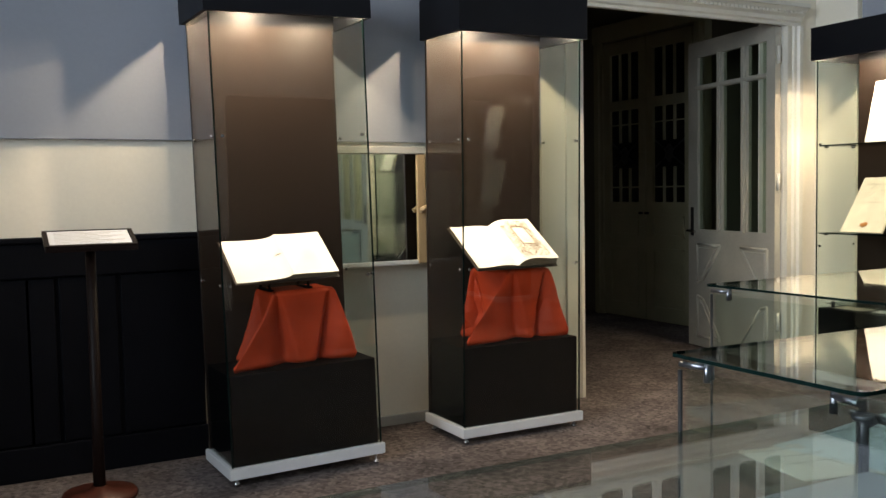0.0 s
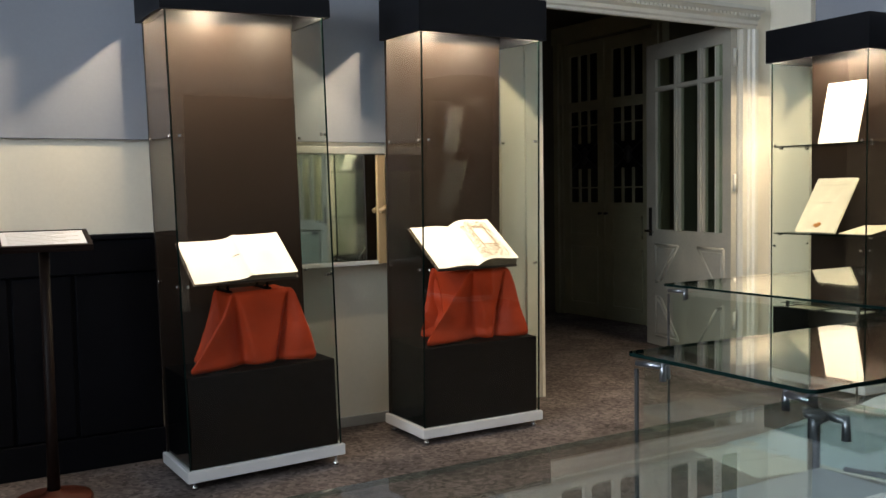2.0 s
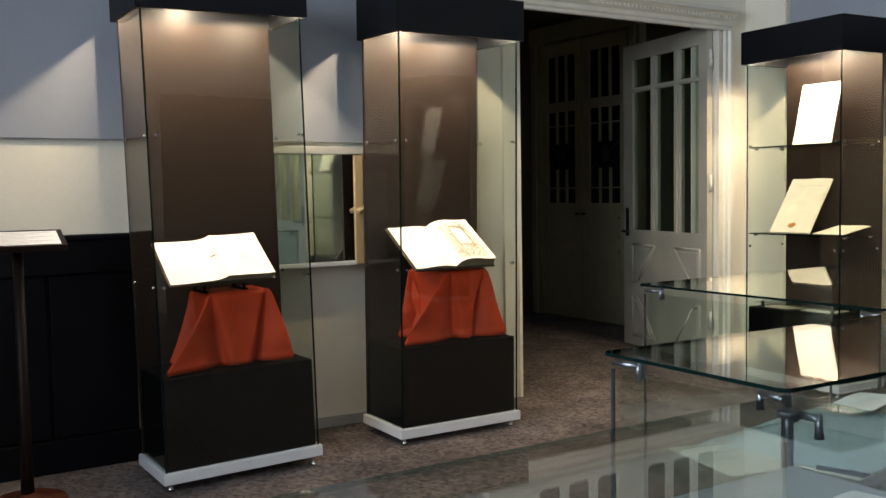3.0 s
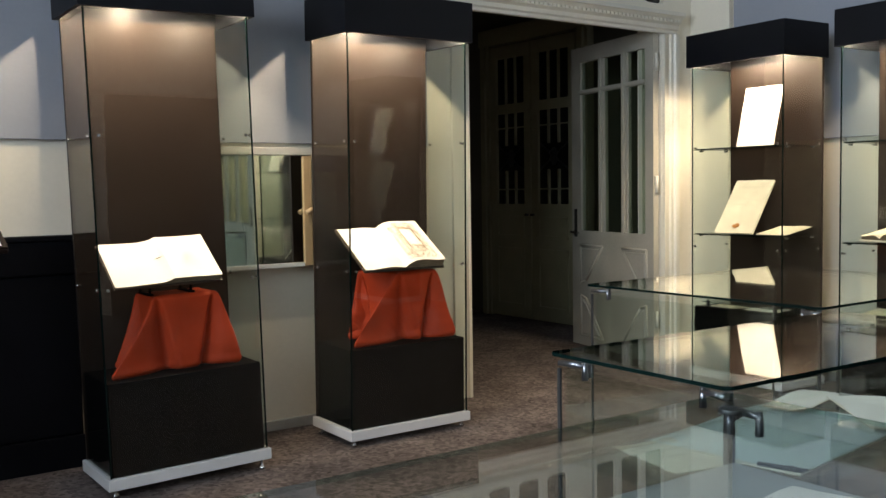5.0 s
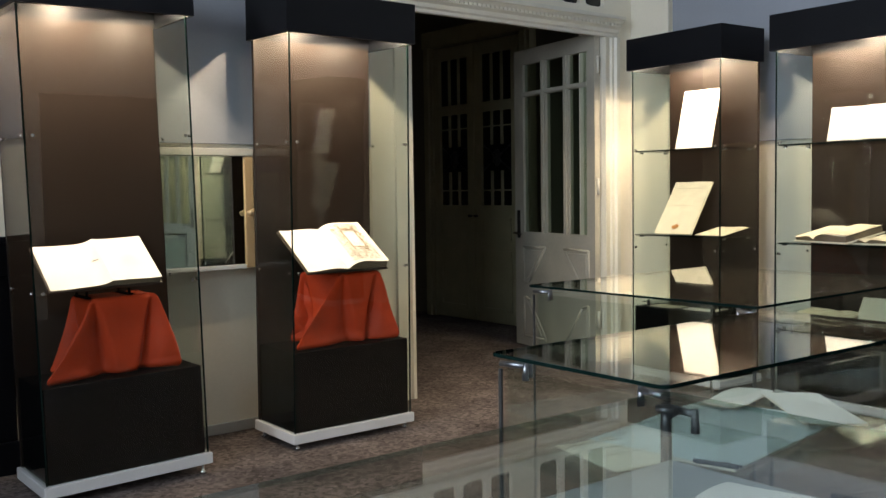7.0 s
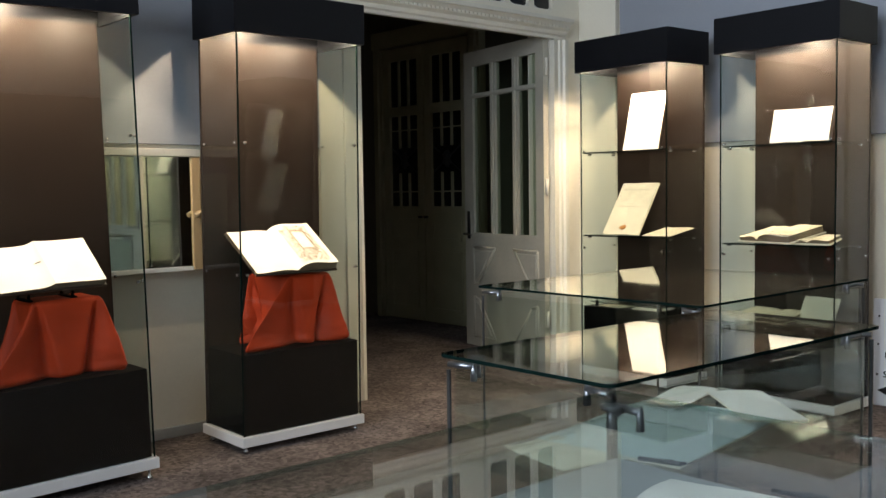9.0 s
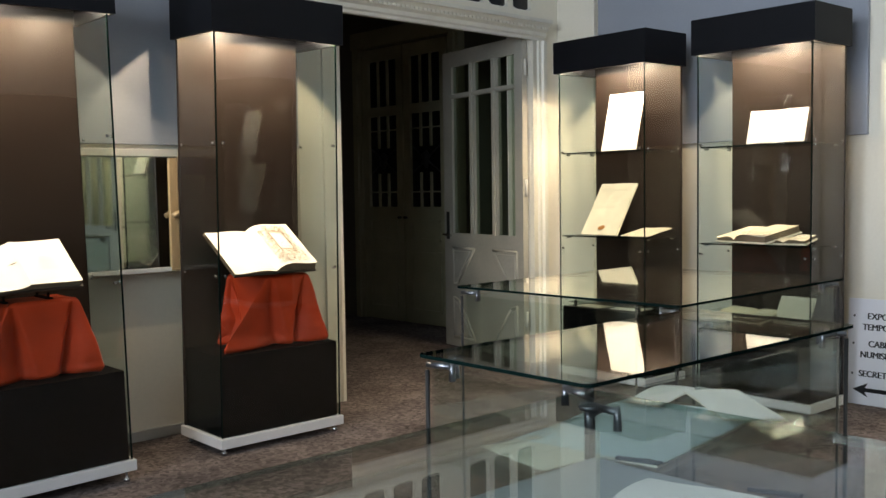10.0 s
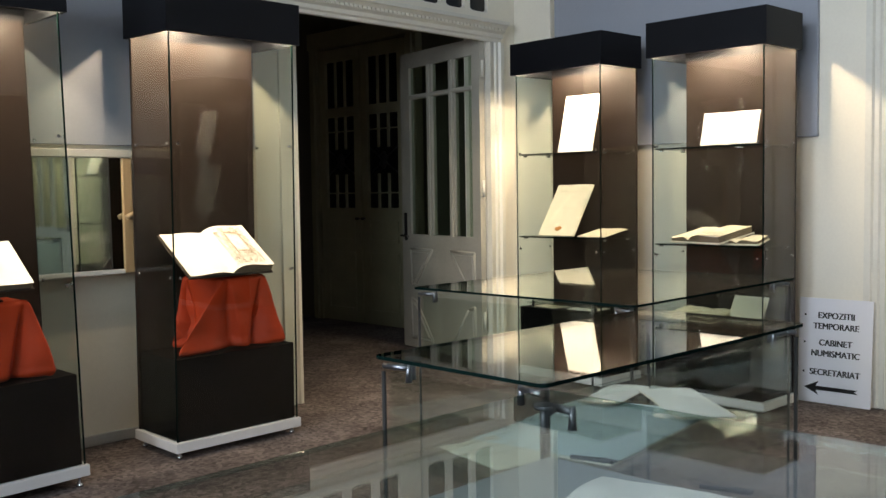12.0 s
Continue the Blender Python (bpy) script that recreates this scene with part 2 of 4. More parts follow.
setting("back_room_shell", wall_cells(B(), "x", 1.6, 5.4, SOUTH - 2.6, SOUTH - 2.4, 0.0, 3.2, []), M_DARKROOM, "dark wall of the room beyond the second doorway", "wall")
setting("back_room_side_west", box(B(), (1.4, SOUTH - 2.6, 0.0), (1.6, SOUTH - 0.22, 3.2)), M_DARKROOM, "dark side wall of the room beyond", "wall")
setting("back_room_side_east", box(B(), (5.4, SOUTH - 2.6, 0.0), (5.6, SOUTH - 0.22, 3.2)), M_DARKROOM, "dark side wall of the room beyond", "wall")
setting("back_room_ceiling", box(B(), (1.4, SOUTH - 2.6, 3.2), (5.6, SOUTH - 0.22, 3.3)), M_DARKROOM, "dark ceiling of the room beyond", "ceiling")
setting("wall_west", wall_cells(B(), "y", SOUTH - 0.22, NORTH + 0.22, WEST - 0.22, WEST, 0.0, CEIL, [(a, b, 1.3, 3.5) for a, b in WINDOWS]), M_LOWER,
        "cream painted wall with two windows", "wall")
setting("ceiling", box(B(), (WEST - 0.22, SOUTH - 0.22, CEIL), (EAST + 0.25, NORTH + 0.22, CEIL + 0.12)), M_CEIL, "plain white ceiling", "ceiling")
# hallway beyond the doorway
HALL_E, HALL_N = 5.12, 8.6
# colour set below the true wall paint to stand for the unlit hallway
M_HALL = material("shade_dimmed_hall_paint", (0.17, 0.165, 0.13), 0.7, vary=0.1, scale=2)
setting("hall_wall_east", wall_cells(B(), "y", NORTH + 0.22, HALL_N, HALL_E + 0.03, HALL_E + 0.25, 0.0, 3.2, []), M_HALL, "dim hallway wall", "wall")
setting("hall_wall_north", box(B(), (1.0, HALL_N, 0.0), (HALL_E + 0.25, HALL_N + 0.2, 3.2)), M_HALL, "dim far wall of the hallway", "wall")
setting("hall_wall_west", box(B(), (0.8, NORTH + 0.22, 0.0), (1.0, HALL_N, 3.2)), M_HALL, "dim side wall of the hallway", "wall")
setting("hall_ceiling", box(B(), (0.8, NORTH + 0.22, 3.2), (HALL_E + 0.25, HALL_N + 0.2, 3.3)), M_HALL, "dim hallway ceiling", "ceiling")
for i, (wy0, wy1) in enumerate(WINDOWS):
    w = setting("window_%d" % (i + 1), wall_cells(B(), "y", wy0, wy1, WEST - 0.16, WEST - 0.10, 1.3, 3.5,
                [(wy0 + 0.07, (wy0 + wy1) / 2 - 0.04, 1.38, 3.42), ((wy0 + wy1) / 2 + 0.04, wy1 - 0.07, 1.38, 3.42)]), M_DOOR,
                "cream wooden window in the wall", "window")
    part("pane", box(B(), (WEST - 0.20, wy0 + 0.05, 1.35), (WEST - 0.18, wy1 - 0.05, 3.45)), M_SKYPANE, w, "bright daylit pane")
# wainscot
WX = 0.335
wains = setting("wainscot", box(B(), (WEST, NORTH - 0.022, 0.0), (WX, NORTH, 1.04)), M_WAINS, "charcoal painted panelled wainscot", "panelling")
part("top_rail", box(B(), (WEST, NORTH - 0.048, 0.893), (WX, NORTH - 0.0225, 1.044), 0.004), M_WAINS, wains)
part("cap", box(B(), (WEST, NORTH - 0.06, 1.045), (WX + 0.01, NORTH, 1.07), 0.006), M_WAINS, wains)
part("bottom_rail", box(B(), (WEST, NORTH - 0.055, 0.0), (WX, NORTH - 0.0225, 0.149), 0.004), M_WAINS, wains)
for shift in range(5):
    for x0, x1 in ((-0.040, 0.327), (-0.304, -0.060), (-0.444, -0.324)):
        part("panel", box(B(), (x0 - 0.752 * shift, NORTH - 0.038, 0.155), (x1 - 0.752 * shift, NORTH - 0.0225, 0.888), 0.004), M_WAINS, wains)
setting("baseboard_north", box(B(), (WX, NORTH - 0.018, 0.0), (2.30, NORTH, 0.055), 0.004), M_SKIRT, "grey painted skirting board", "skirting")
setting("baseboard_east", box(B(), (EAST - 0.018, 2.30, 0.0), (EAST, NORTH, 0.055), 0.004), M_SKIRT, "grey painted skirting board", "skirting")


# ---- doorway trim ----
def moulding(bm, section, u0, u1, place):
    """A straight moulding: section rows of (out, up), drawn from u0 to u1; place(u, out, up) gives the point."""
    a = [bm.verts.new(place(u0, p, q)) for p, q in section]
    b = [bm.verts.new(place(u1, p, q)) for p, q in section]
    n = len(section)
    for i in range(n):
        bm.faces.new((a[i], a[(i + 1) % n], b[(i + 1) % n], b[i]))
    bm.faces.new(a[::-1])
    bm.faces.new(b)
    return bm


CORNICE = [(0, 0), (0.035, 0), (0.035, 0.02), (0.05, 0.03), (0.05, 0.055), (0.075, 0.07), (0.075, 0.085), (0.10, 0.105), (0.115, 0.11), (0.115, 0.135), (0, 0.135)]
cornice = setting("door_cornice", moulding(B(), CORNICE, 2.28, 4.42, lambda u, p, q: (u, NORTH - p, DOOR_H + q)), M_DOOR,
                  "cream moulded cornice over the doorway", "trim")
CASING = [(0, 0), (0.03, 0), (0.03, 0.02), (0.018, 0.03), (0.018, 0.055), (0.03, 0.065), (0.03, 0.09), (0.045, 0.10), (0.045, 0.135), (0, 0.135)]
for nm, u, s in (("door_casing_west", DOOR_W, -1), ("door_casing_east", DOOR_E, 1)):
    setting(nm, moulding(B(), CASING, 0.0, DOOR_H, lambda h, p, q, u=u, s=s: (u + s * q, NORTH - p, h)), M_DOOR, "cream fluted door casing", "trim")
setting("casing_cap_west", box(B(), (2.30, NORTH - 0.03, 0.0), (DOOR_W - 0.137, NORTH, CEIL)), M_DOOR, "cream pilaster beside the doorway", "trim")
setting("corner_pilaster", box(B(), (EAST - 0.05, 4.44, 0.0), (EAST, NORTH, CEIL), 0.006), M_LOWER, "cream pilaster in the corner of the room", "trim")
dentils = B()
k = 2.32
while k < 4.40:
    box(dentils, (k, NORTH - 0.085, DOOR_H + 0.072), (k + 0.022, NORTH - 0.073, DOOR_H + 0.088))
    k += 0.036
tr = part("dentil_row", dentils, M_DOOR, cornice)
tr["kind"] = "stuff"
for a, b in PANES:
    fil = B()
    for u, w in ((a, 1), (b, -1)):
        arc = [(u + w * 0.07 * (1 - math.cos(k * math.pi / 12)), 2.504 + 0.03 * (1 - math.sin(k * math.pi / 12))) for k in range(7)]
        lo = [fil.verts.new((x, NORTH + 0.004, z)) for x, z in arc + [(u, 2.504)]]
        hi = [fil.verts.new((x, NORTH + 0.028, z)) for x, z in arc + [(u, 2.504)]]
        fil.faces.new(lo)
        fil.faces.new(hi[::-1])
        for k in range(len(lo)):
            q = (k + 1) % len(lo)
            fil.faces.new((lo[k], lo[q], hi[q], hi[k]))
    part("pane_fillet", fil, M_DOOR, cornice)
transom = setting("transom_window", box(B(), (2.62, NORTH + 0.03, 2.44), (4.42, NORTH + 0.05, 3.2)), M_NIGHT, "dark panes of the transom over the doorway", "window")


# ---- doors ----
def door_leaf(m, label, mat, flip=1):
    """A tall leaf with three glazed columns over two panels with diagonal mouldings. x from hinge to lock, y its thickness."""
    d_leaf = thing("door_leaf", m, label, "door")
    W, H, T = 1.005, 2.33, 0.045
    cols = [(0.057, 0.278), (0.345, 0.572), (0.636, 0.88)]
    rows = [(0.91, 1.968), (2.002, 2.215)]
    holes = [(a, b, c, e) for a, b in cols for c, e in rows]
    part("frame", wall_cells(B(), "x", -0.035, W, -T / 2, T / 2, 0.01, H, holes), mat, d_leaf)
    for a, b in cols:
        for c, e in rows:
            part("pane", box(B(), (a + 0.001, -0.003, c + 0.001), (b - 0.001, 0.003, e - 0.001)), M_DARK_PANE, d_leaf, "dim glass pane")
    for sx in (0.3115, 0.604):
        for s in (-1, 1):
            part("glazing_bar", box(B(), (sx - 0.016, s * T / 2, 0.905), (sx + 0.016, s * (T / 2 + 0.014), 2.215), 0.004), mat, d_leaf)
    for s in (-1, 1):
        part("cross_bar", box(B(), (0.05, s * T / 2, 1.972), (0.89, s * (T / 2 + 0.012), 1.998), 0.004), mat, d_leaf)
        ya, yb = s * (T / 2 - 0.002), s * (T / 2 + 0.010)
        # four corner panels cut off by the diamond of slanting beads
        for hx, k in ((0.04, 1), (0.88, -1)):
            for z0, z1, d in ((0.795, 0.50, -1), (0.085, 0.40, 1)):
                f = B()
                w = 0.013
                corner, along, up = (hx, z0), (hx + k * 0.30, z0), (hx, z1)
                far = (hx + k * 0.075, z1 - d * 0.02)
                for (xa, za), (xb, zb) in ((corner, along), (corner, up), (along, far), (up, far)):
                    rod(f, (xa, s * (T / 2 + 0.002), za), (xb, s * (T / 2 + 0.002), zb), w * 0.75, n=8)
                part("panel_moulding", f, mat, d_leaf)
                plate_bm = B()
                cx, cz = hx + k * 0.09, z0 + d * 0.09
                vs = [(corner[0] + k * 0.02, corner[1] + d * 0.02), (along[0] - k * 0.045, along[1] + d * 0.02), (far[0] - k * 0.01, far[1] - d * 0.02), (up[0] + k * 0.02, up[1] - d * 0.02)]
                lo = [plate_bm.verts.new((x, ya, z)) for x, z in vs]
                hi = [plate_bm.verts.new((cx + (x - cx) * 0.9, yb, cz + (z - cz) * 0.9)) for x, z in vs]
                plate_bm.faces.new(hi)
                for q in range(4):
                    plate_bm.faces.new((lo[q], lo[(q + 1) % 4], hi[(q + 1) % 4], hi[q]))
                part("raised_panel", plate_bm, mat, d_leaf)
    for s in (-1, 1):
        hp = part("handle_plate", box(B(), (W - 0.075, s * T / 2, 0.86), (W - 0.035, s * (T / 2 + 0.006), 1.08), 0.003), M_IRON, d_leaf, "dark iron lock plate")
        hb = B()
        rod(hb, (W - 0.055, s * T / 2, 0.90), (W - 0.055, s * (T / 2 + 0.05), 0.90), 0.009)
        rod(hb, (W - 0.055, s * (T / 2 + 0.05), 0.90), (W - 0.17, s * (T / 2 + 0.055), 0.895), 0.009)
        part("handle", hb, M_STEEL, d_leaf, "steel lever handle")
    for z in (0.25, 1.2, 2.05):
        part("hinge", rod(B(), (-0.046, 0, z), (-0.046, 0, z + 0.12), 0.011), M_DOOR, d_leaf)
    return d_leaf


leaf_turn = math.degrees(math.atan2(5.86 - 4.84, 4.46 - 4.27))
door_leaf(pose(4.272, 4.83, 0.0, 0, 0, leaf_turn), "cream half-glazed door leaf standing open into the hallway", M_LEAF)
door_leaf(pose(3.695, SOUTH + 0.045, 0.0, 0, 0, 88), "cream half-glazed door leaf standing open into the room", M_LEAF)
setting("door_jamb_east", box(B(), (DOOR_E - 0.002, NORTH, 0.0), (DOOR_E + 0.02, NORTH + 0.22, DOOR_H + 0.109)), M_DOOR, "cream door jamb", "trim")


def hall_door():
    """Closed double door in the hallway's side wall."""
    d = thing("hall_double_door", pose(HALL_E, 7.06, 0.0, 0, 0, 0), "closed ivory double door with dark grilled panes in the dim hallway", "door")
    for s in (-1, 1):
        y0, y1 = (0.008, 0.60) if s > 0 else (-0.60, -0.008)
        ya, yb = y0 + 0.09, y1 - 0.09
        ym = (ya + yb) / 2
        gaps = [(ya, yb, 1.10, 1.97), (ya, yb, 2.06, 2.50)]
        leaf = part("leaf", wall_cells(B(), "y", y0, y1, -0.045, 0.0, 0.01, 2.62, gaps), M_DOOR_SHADE, d)
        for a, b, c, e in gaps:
            part("pane", box(B(), (-0.018, a, c), (-0.012, b, e)), M_NIGHT, leaf, "pane coloured black for the unlit space behind")
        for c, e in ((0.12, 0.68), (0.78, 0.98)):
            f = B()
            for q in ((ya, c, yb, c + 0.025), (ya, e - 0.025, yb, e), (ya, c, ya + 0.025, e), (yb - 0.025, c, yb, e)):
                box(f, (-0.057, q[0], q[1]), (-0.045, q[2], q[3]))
            part("panel_moulding", f, M_DOOR_SHADE, leaf)
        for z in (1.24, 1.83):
            part("grille_bar", rod(B(), (-0.03, ya, z), (-0.03, yb, z), 0.006, n=8), M_DOOR_SHADE, leaf)
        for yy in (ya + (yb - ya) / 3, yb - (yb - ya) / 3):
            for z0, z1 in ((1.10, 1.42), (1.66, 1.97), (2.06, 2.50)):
                part("grille_bar", box(B(), (-0.042, yy - 0.011, z0), (-0.02, yy + 0.011, z1), 0.003), M_DOOR_SHADE, leaf)
        sc = B()
        for y2 in (ya + 0.02, yb - 0.02):
            rod(sc, (-0.03, y2, 1.42), (-0.03, ym, 1.54), 0.007, n=8)
            rod(sc, (-0.03, y2, 1.66), (-0.03, ym, 1.54), 0.007, n=8)
        lathe(sc, -0.03, ym, [(0.008, 1.46), (0.045, 1.51), (0.03, 1.54), (0.05, 1.57), (0.008, 1.62)], 10)
        part("grille_scroll", sc, M_IRON, leaf, "dark scrolled ironwork")
        part("handle", rod(B(), (-0.05, s * 0.04, 1.0), (-0.09, s * 0.04, 1.0), 0.012), M_IRON, leaf, "dark iron knob")
    c = B()
    for y in (-0.76, 0.62):
        for k, t in ((0, 0.05), (0.045, 0.07), (0.10, 0.045)):
            box(c, (-t, y + k, 0.0), (0.03, y + k + 0.04, 2.70))
    box(c, (-0.07, -0.76, 2.64), (0.03, 0.76, 2.80), 0.01)
    part("casing", c, M_DOOR_SHADE, d)
    return d


hall_door()

# second door, in the east wall
ed = thing("side_door", pose(EAST, 1.57, 0.0), "closed cream panelled door in the side wall", "door")
part("leaf", wall_cells(B(), "y", -0.54, 0.54, 0.06, 0.105, 0.01, 2.29, []), M_DOOR, ed)
for z0, z1 in ((0.15, 0.8), (0.95, 2.15)):
    for y0, y1 in ((-0.46, -0.05), (0.05, 0.46)):
        f = B()
        for q in ((y0, z0, y1, z0 + 0.025), (y0, z1 - 0.025, y1, z1), (y0, z0, y0 + 0.025, z1), (y1 - 0.025, z0, y1, z1)):
            box(f, (0.046, q[0], q[1]), (0.06, q[2], q[3]))
        part("panel_moulding", f, M_DOOR, ed)
hb = B()
rod(hb, (0.06, 0.49, 1.12), (0.0, 0.49, 1.12), 0.012)
part("handle", hb, M_STEEL, ed, "steel knob")
for nm, u, s in (("side_casing_north", 2.12, 1), ("side_casing_south", 1.02, -1)):
    setting(nm, moulding(B(), CASING, 0.0, CEIL - 0.9, lambda h, p, q, u=u, s=s: (EAST - p, u + s * q, h)), M_DOOR, "cream fluted door casing", "trim")


# ---- tall glass cases ----
def screw(bm, x, y, z, dx, dy):
    rod(bm, (x, y, z), (x + dx * 0.008, y + dy * 0.008, z), 0.007, n=10)


def tall_case(m, label, shelves=(), lean=(0.0, 0.0), power=1.0, group="tall display cases"):
    """Local x along the front, y to the back."""
    c = thing("display_case", m, label, "display case", group)
    W, D, g, t = CASE_W, CASE_D, 0.016, 0.006
    frame_bm = box(B(), (0, 0, BASE_LO), (W, D, BASE_HI), 0.004)
    part("base", frame_bm, M_BASE, c, "light grey painted steel base")
    for x in (0.035, W - 0.035):
        for y in (0.035, D - 0.035):
            z = -(lean[0] * x + lean[1] * y)
            part("foot", lathe(B(), x, y, [(0.010, z), (0.015, z + 0.005), (0.013, z + 0.014), (0.006, z + 0.02), (0.006, BASE_LO + 0.005)], 14), M_STEEL, c, "steel levelling foot")
    part("plinth", box(B(), (g + t + 0.002, g + t + 0.002, BASE_HI), (W - g - t - 0.002, D - 0.03, PLINTH), 0.003), M_BLACK, c, "black laminate plinth")
    part("back_panel", box(B(), (g, D - 0.028, BASE_HI + 0.001), (W - g, D - 0.010, CASE_H + 0.01)), M_BACK, c, "dark brown back panel")
    for nm, a, b in (("front_pane", (g, g, BASE_HI + 0.001), (W - g, g + t, CASE_H + 0.02)), ("side_pane", (g, g + t + 0.001, BASE_HI + 0.001), (g + t, D - 0.029, CASE_H + 0.02)),
                     ("side_pane", (W - g - t, g + t + 0.001, BASE_HI + 0.001), (W - g, D - 0.029, CASE_H + 0.02))):
        part(nm, box(B(), a, b), M_GLASS, c, "clear glass pane")
    for x in (g, W - g):
        part("pane_edge", box(B(), (x - 0.003, g - 0.003, BASE_HI + 0.001), (x + 0.003, g + 0.003, CASE_H + 0.02)), M_EDGE, c, "dark polished glass edge")
    e = 0.012
    can = B()
    for a, b in (((-e, -e, CASE_H), (W + e, 0.006, CASE_TOP)), ((-e, D - 0.02, CASE_H), (W + e, D - 0.008, CASE_TOP)), ((-e, 0.006, CASE_H), (0.006, D - 0.02, CASE_TOP)),
                 ((W - 0.006, 0.006, CASE_H), (W + e, D - 0.02, CASE_TOP)), ((0.006, 0.006, CASE_TOP - 0.02), (W - 0.006, D - 0.02, CASE_TOP))):
        box(can, a, b)
    part("canopy", can, M_CANOPY, c, "satin black canopy")
    for x, y, share, up in LAMPS:
        lamp = part("lamp_housing", lathe(B(), x, y, [(0.034, LAMP_Z + up + 0.012), (0.034, CASE_TOP - 0.021)], 20), M_STEEL, c, "recessed halogen lamp")
        part("bulb", lathe(B(), x, y, [(0.010, LAMP_Z + up + 0.004), (0.022, LAMP_Z + up + 0.007), (0.022, LAMP_Z + up + 0.0115)], 20), M_BULB, lamp, "glowing halogen bulb")
    for z in (RAIL - 0.015, 0.86):
        for x, y, dx, dy in ((g, g + 0.03, -1, 0), (g, D - 0.06, -1, 0), (g + 0.03, g, 0, -1), (W - g - 0.03, g, 0, -1), (W - g, g + 0.03, 1, 0), (W - g, D - 0.06, 1, 0)):
            s = B()
            screw(s, x, y, z, dx, dy)
            part("screw", s, M_STEEL, c, "small chrome screw")
    for z in shelves:
        sh = part("shelf", box(B(), (g + t + 0.003, g + t + 0.01, z - 0.008), (W - g - t - 0.003, D - 0.032, z)), M_GLASS, c, "clear glass shelf")
        part("shelf_edge", box(B(), (g + t + 0.003, g + t + 0.004, z - 0.008), (W - g - t - 0.003, g + t + 0.0095, z)), M_EDGE, sh, "dark glass edge")
        for x, s in ((g + t, 1), (W - g - t, -1)):
            for y in (0.07, D - 0.1):
                part("shelf_clip", box(B(), (x, y, z - 0.02), (x + s * 0.02, y + 0.02, z - 0.009), 0.002), M_STEEL, c, "chrome shelf clip")
    for x, y, share, up in LAMPS:
        data = bpy.data.lights.new("halogen", "SPOT")
        data.energy, data.color, data.spot_size, data.spot_blend, data.shadow_soft_size = LAMP_W * share * power, (1.0, 0.745, 0.52), radians(174), 0.08, 0.008
        lo = new("halogen", data)
        lo.matrix_world = m @ pose(x, y, LAMP_Z + up)
    return c


LAMP_W, LAMP_Z = 66.0, CASE_H + 0.058
LAMPS = [(0.32, 0.225, 0.55, 0.030), (0.075, 0.085, 0.46, 0.0), (CASE_W - 0.075, 0.085, 0.46, 0.0)]
LEAN_A, LEAN_B = 0.0226, 0.017  # one case leans sideways on its screw feet, the other forwards
POSES = {
    "a": pose(0.2659, 4.130, 0.0, 0, -math.degrees(LEAN_A), -0.3),
    "b": pose(1.4348, 4.190, 0.0, math.degrees(LEAN_B), 0, -0.1),
    "c": pose(4.016, 3.574 + CASE_W, 0.0, 0, 0, -90 - math.degrees(0.055)),
    "d": pose(3.999, 2.532 + CASE_W, 0.0, 0, 0, -90 - math.degrees(0.033)),
    "e": pose(3.98, 0.48, 0.0, 0, 0, -90),
    "f": pose(3.98, -0.78, 0.0, 0, 0, -90),
}
tall_case(POSES["a"], "tall glass case with a draped red stand under an open book", lean=(LEAN_A, 0.0))
tall_case(POSES["b"], "tall glass case holding a rubricated open book on red cloth", lean=(0.0, LEAN_B))
tall_case(POSES["c"], "tall glass case with two glass shelves of leaning documents", (0.943, 1.48))
tall_case(POSES["d"], "tall glass case with open books on two glass shelves", (0.923, 1.475))
tall_case(POSES["e"], "tall glass case with leaning documents beside the side door", (0.945, 1.475), power=1.1)
tall_case(POSES["f"], "tall glass case standing by the side wall", (0.943, 1.48), power=0.45)


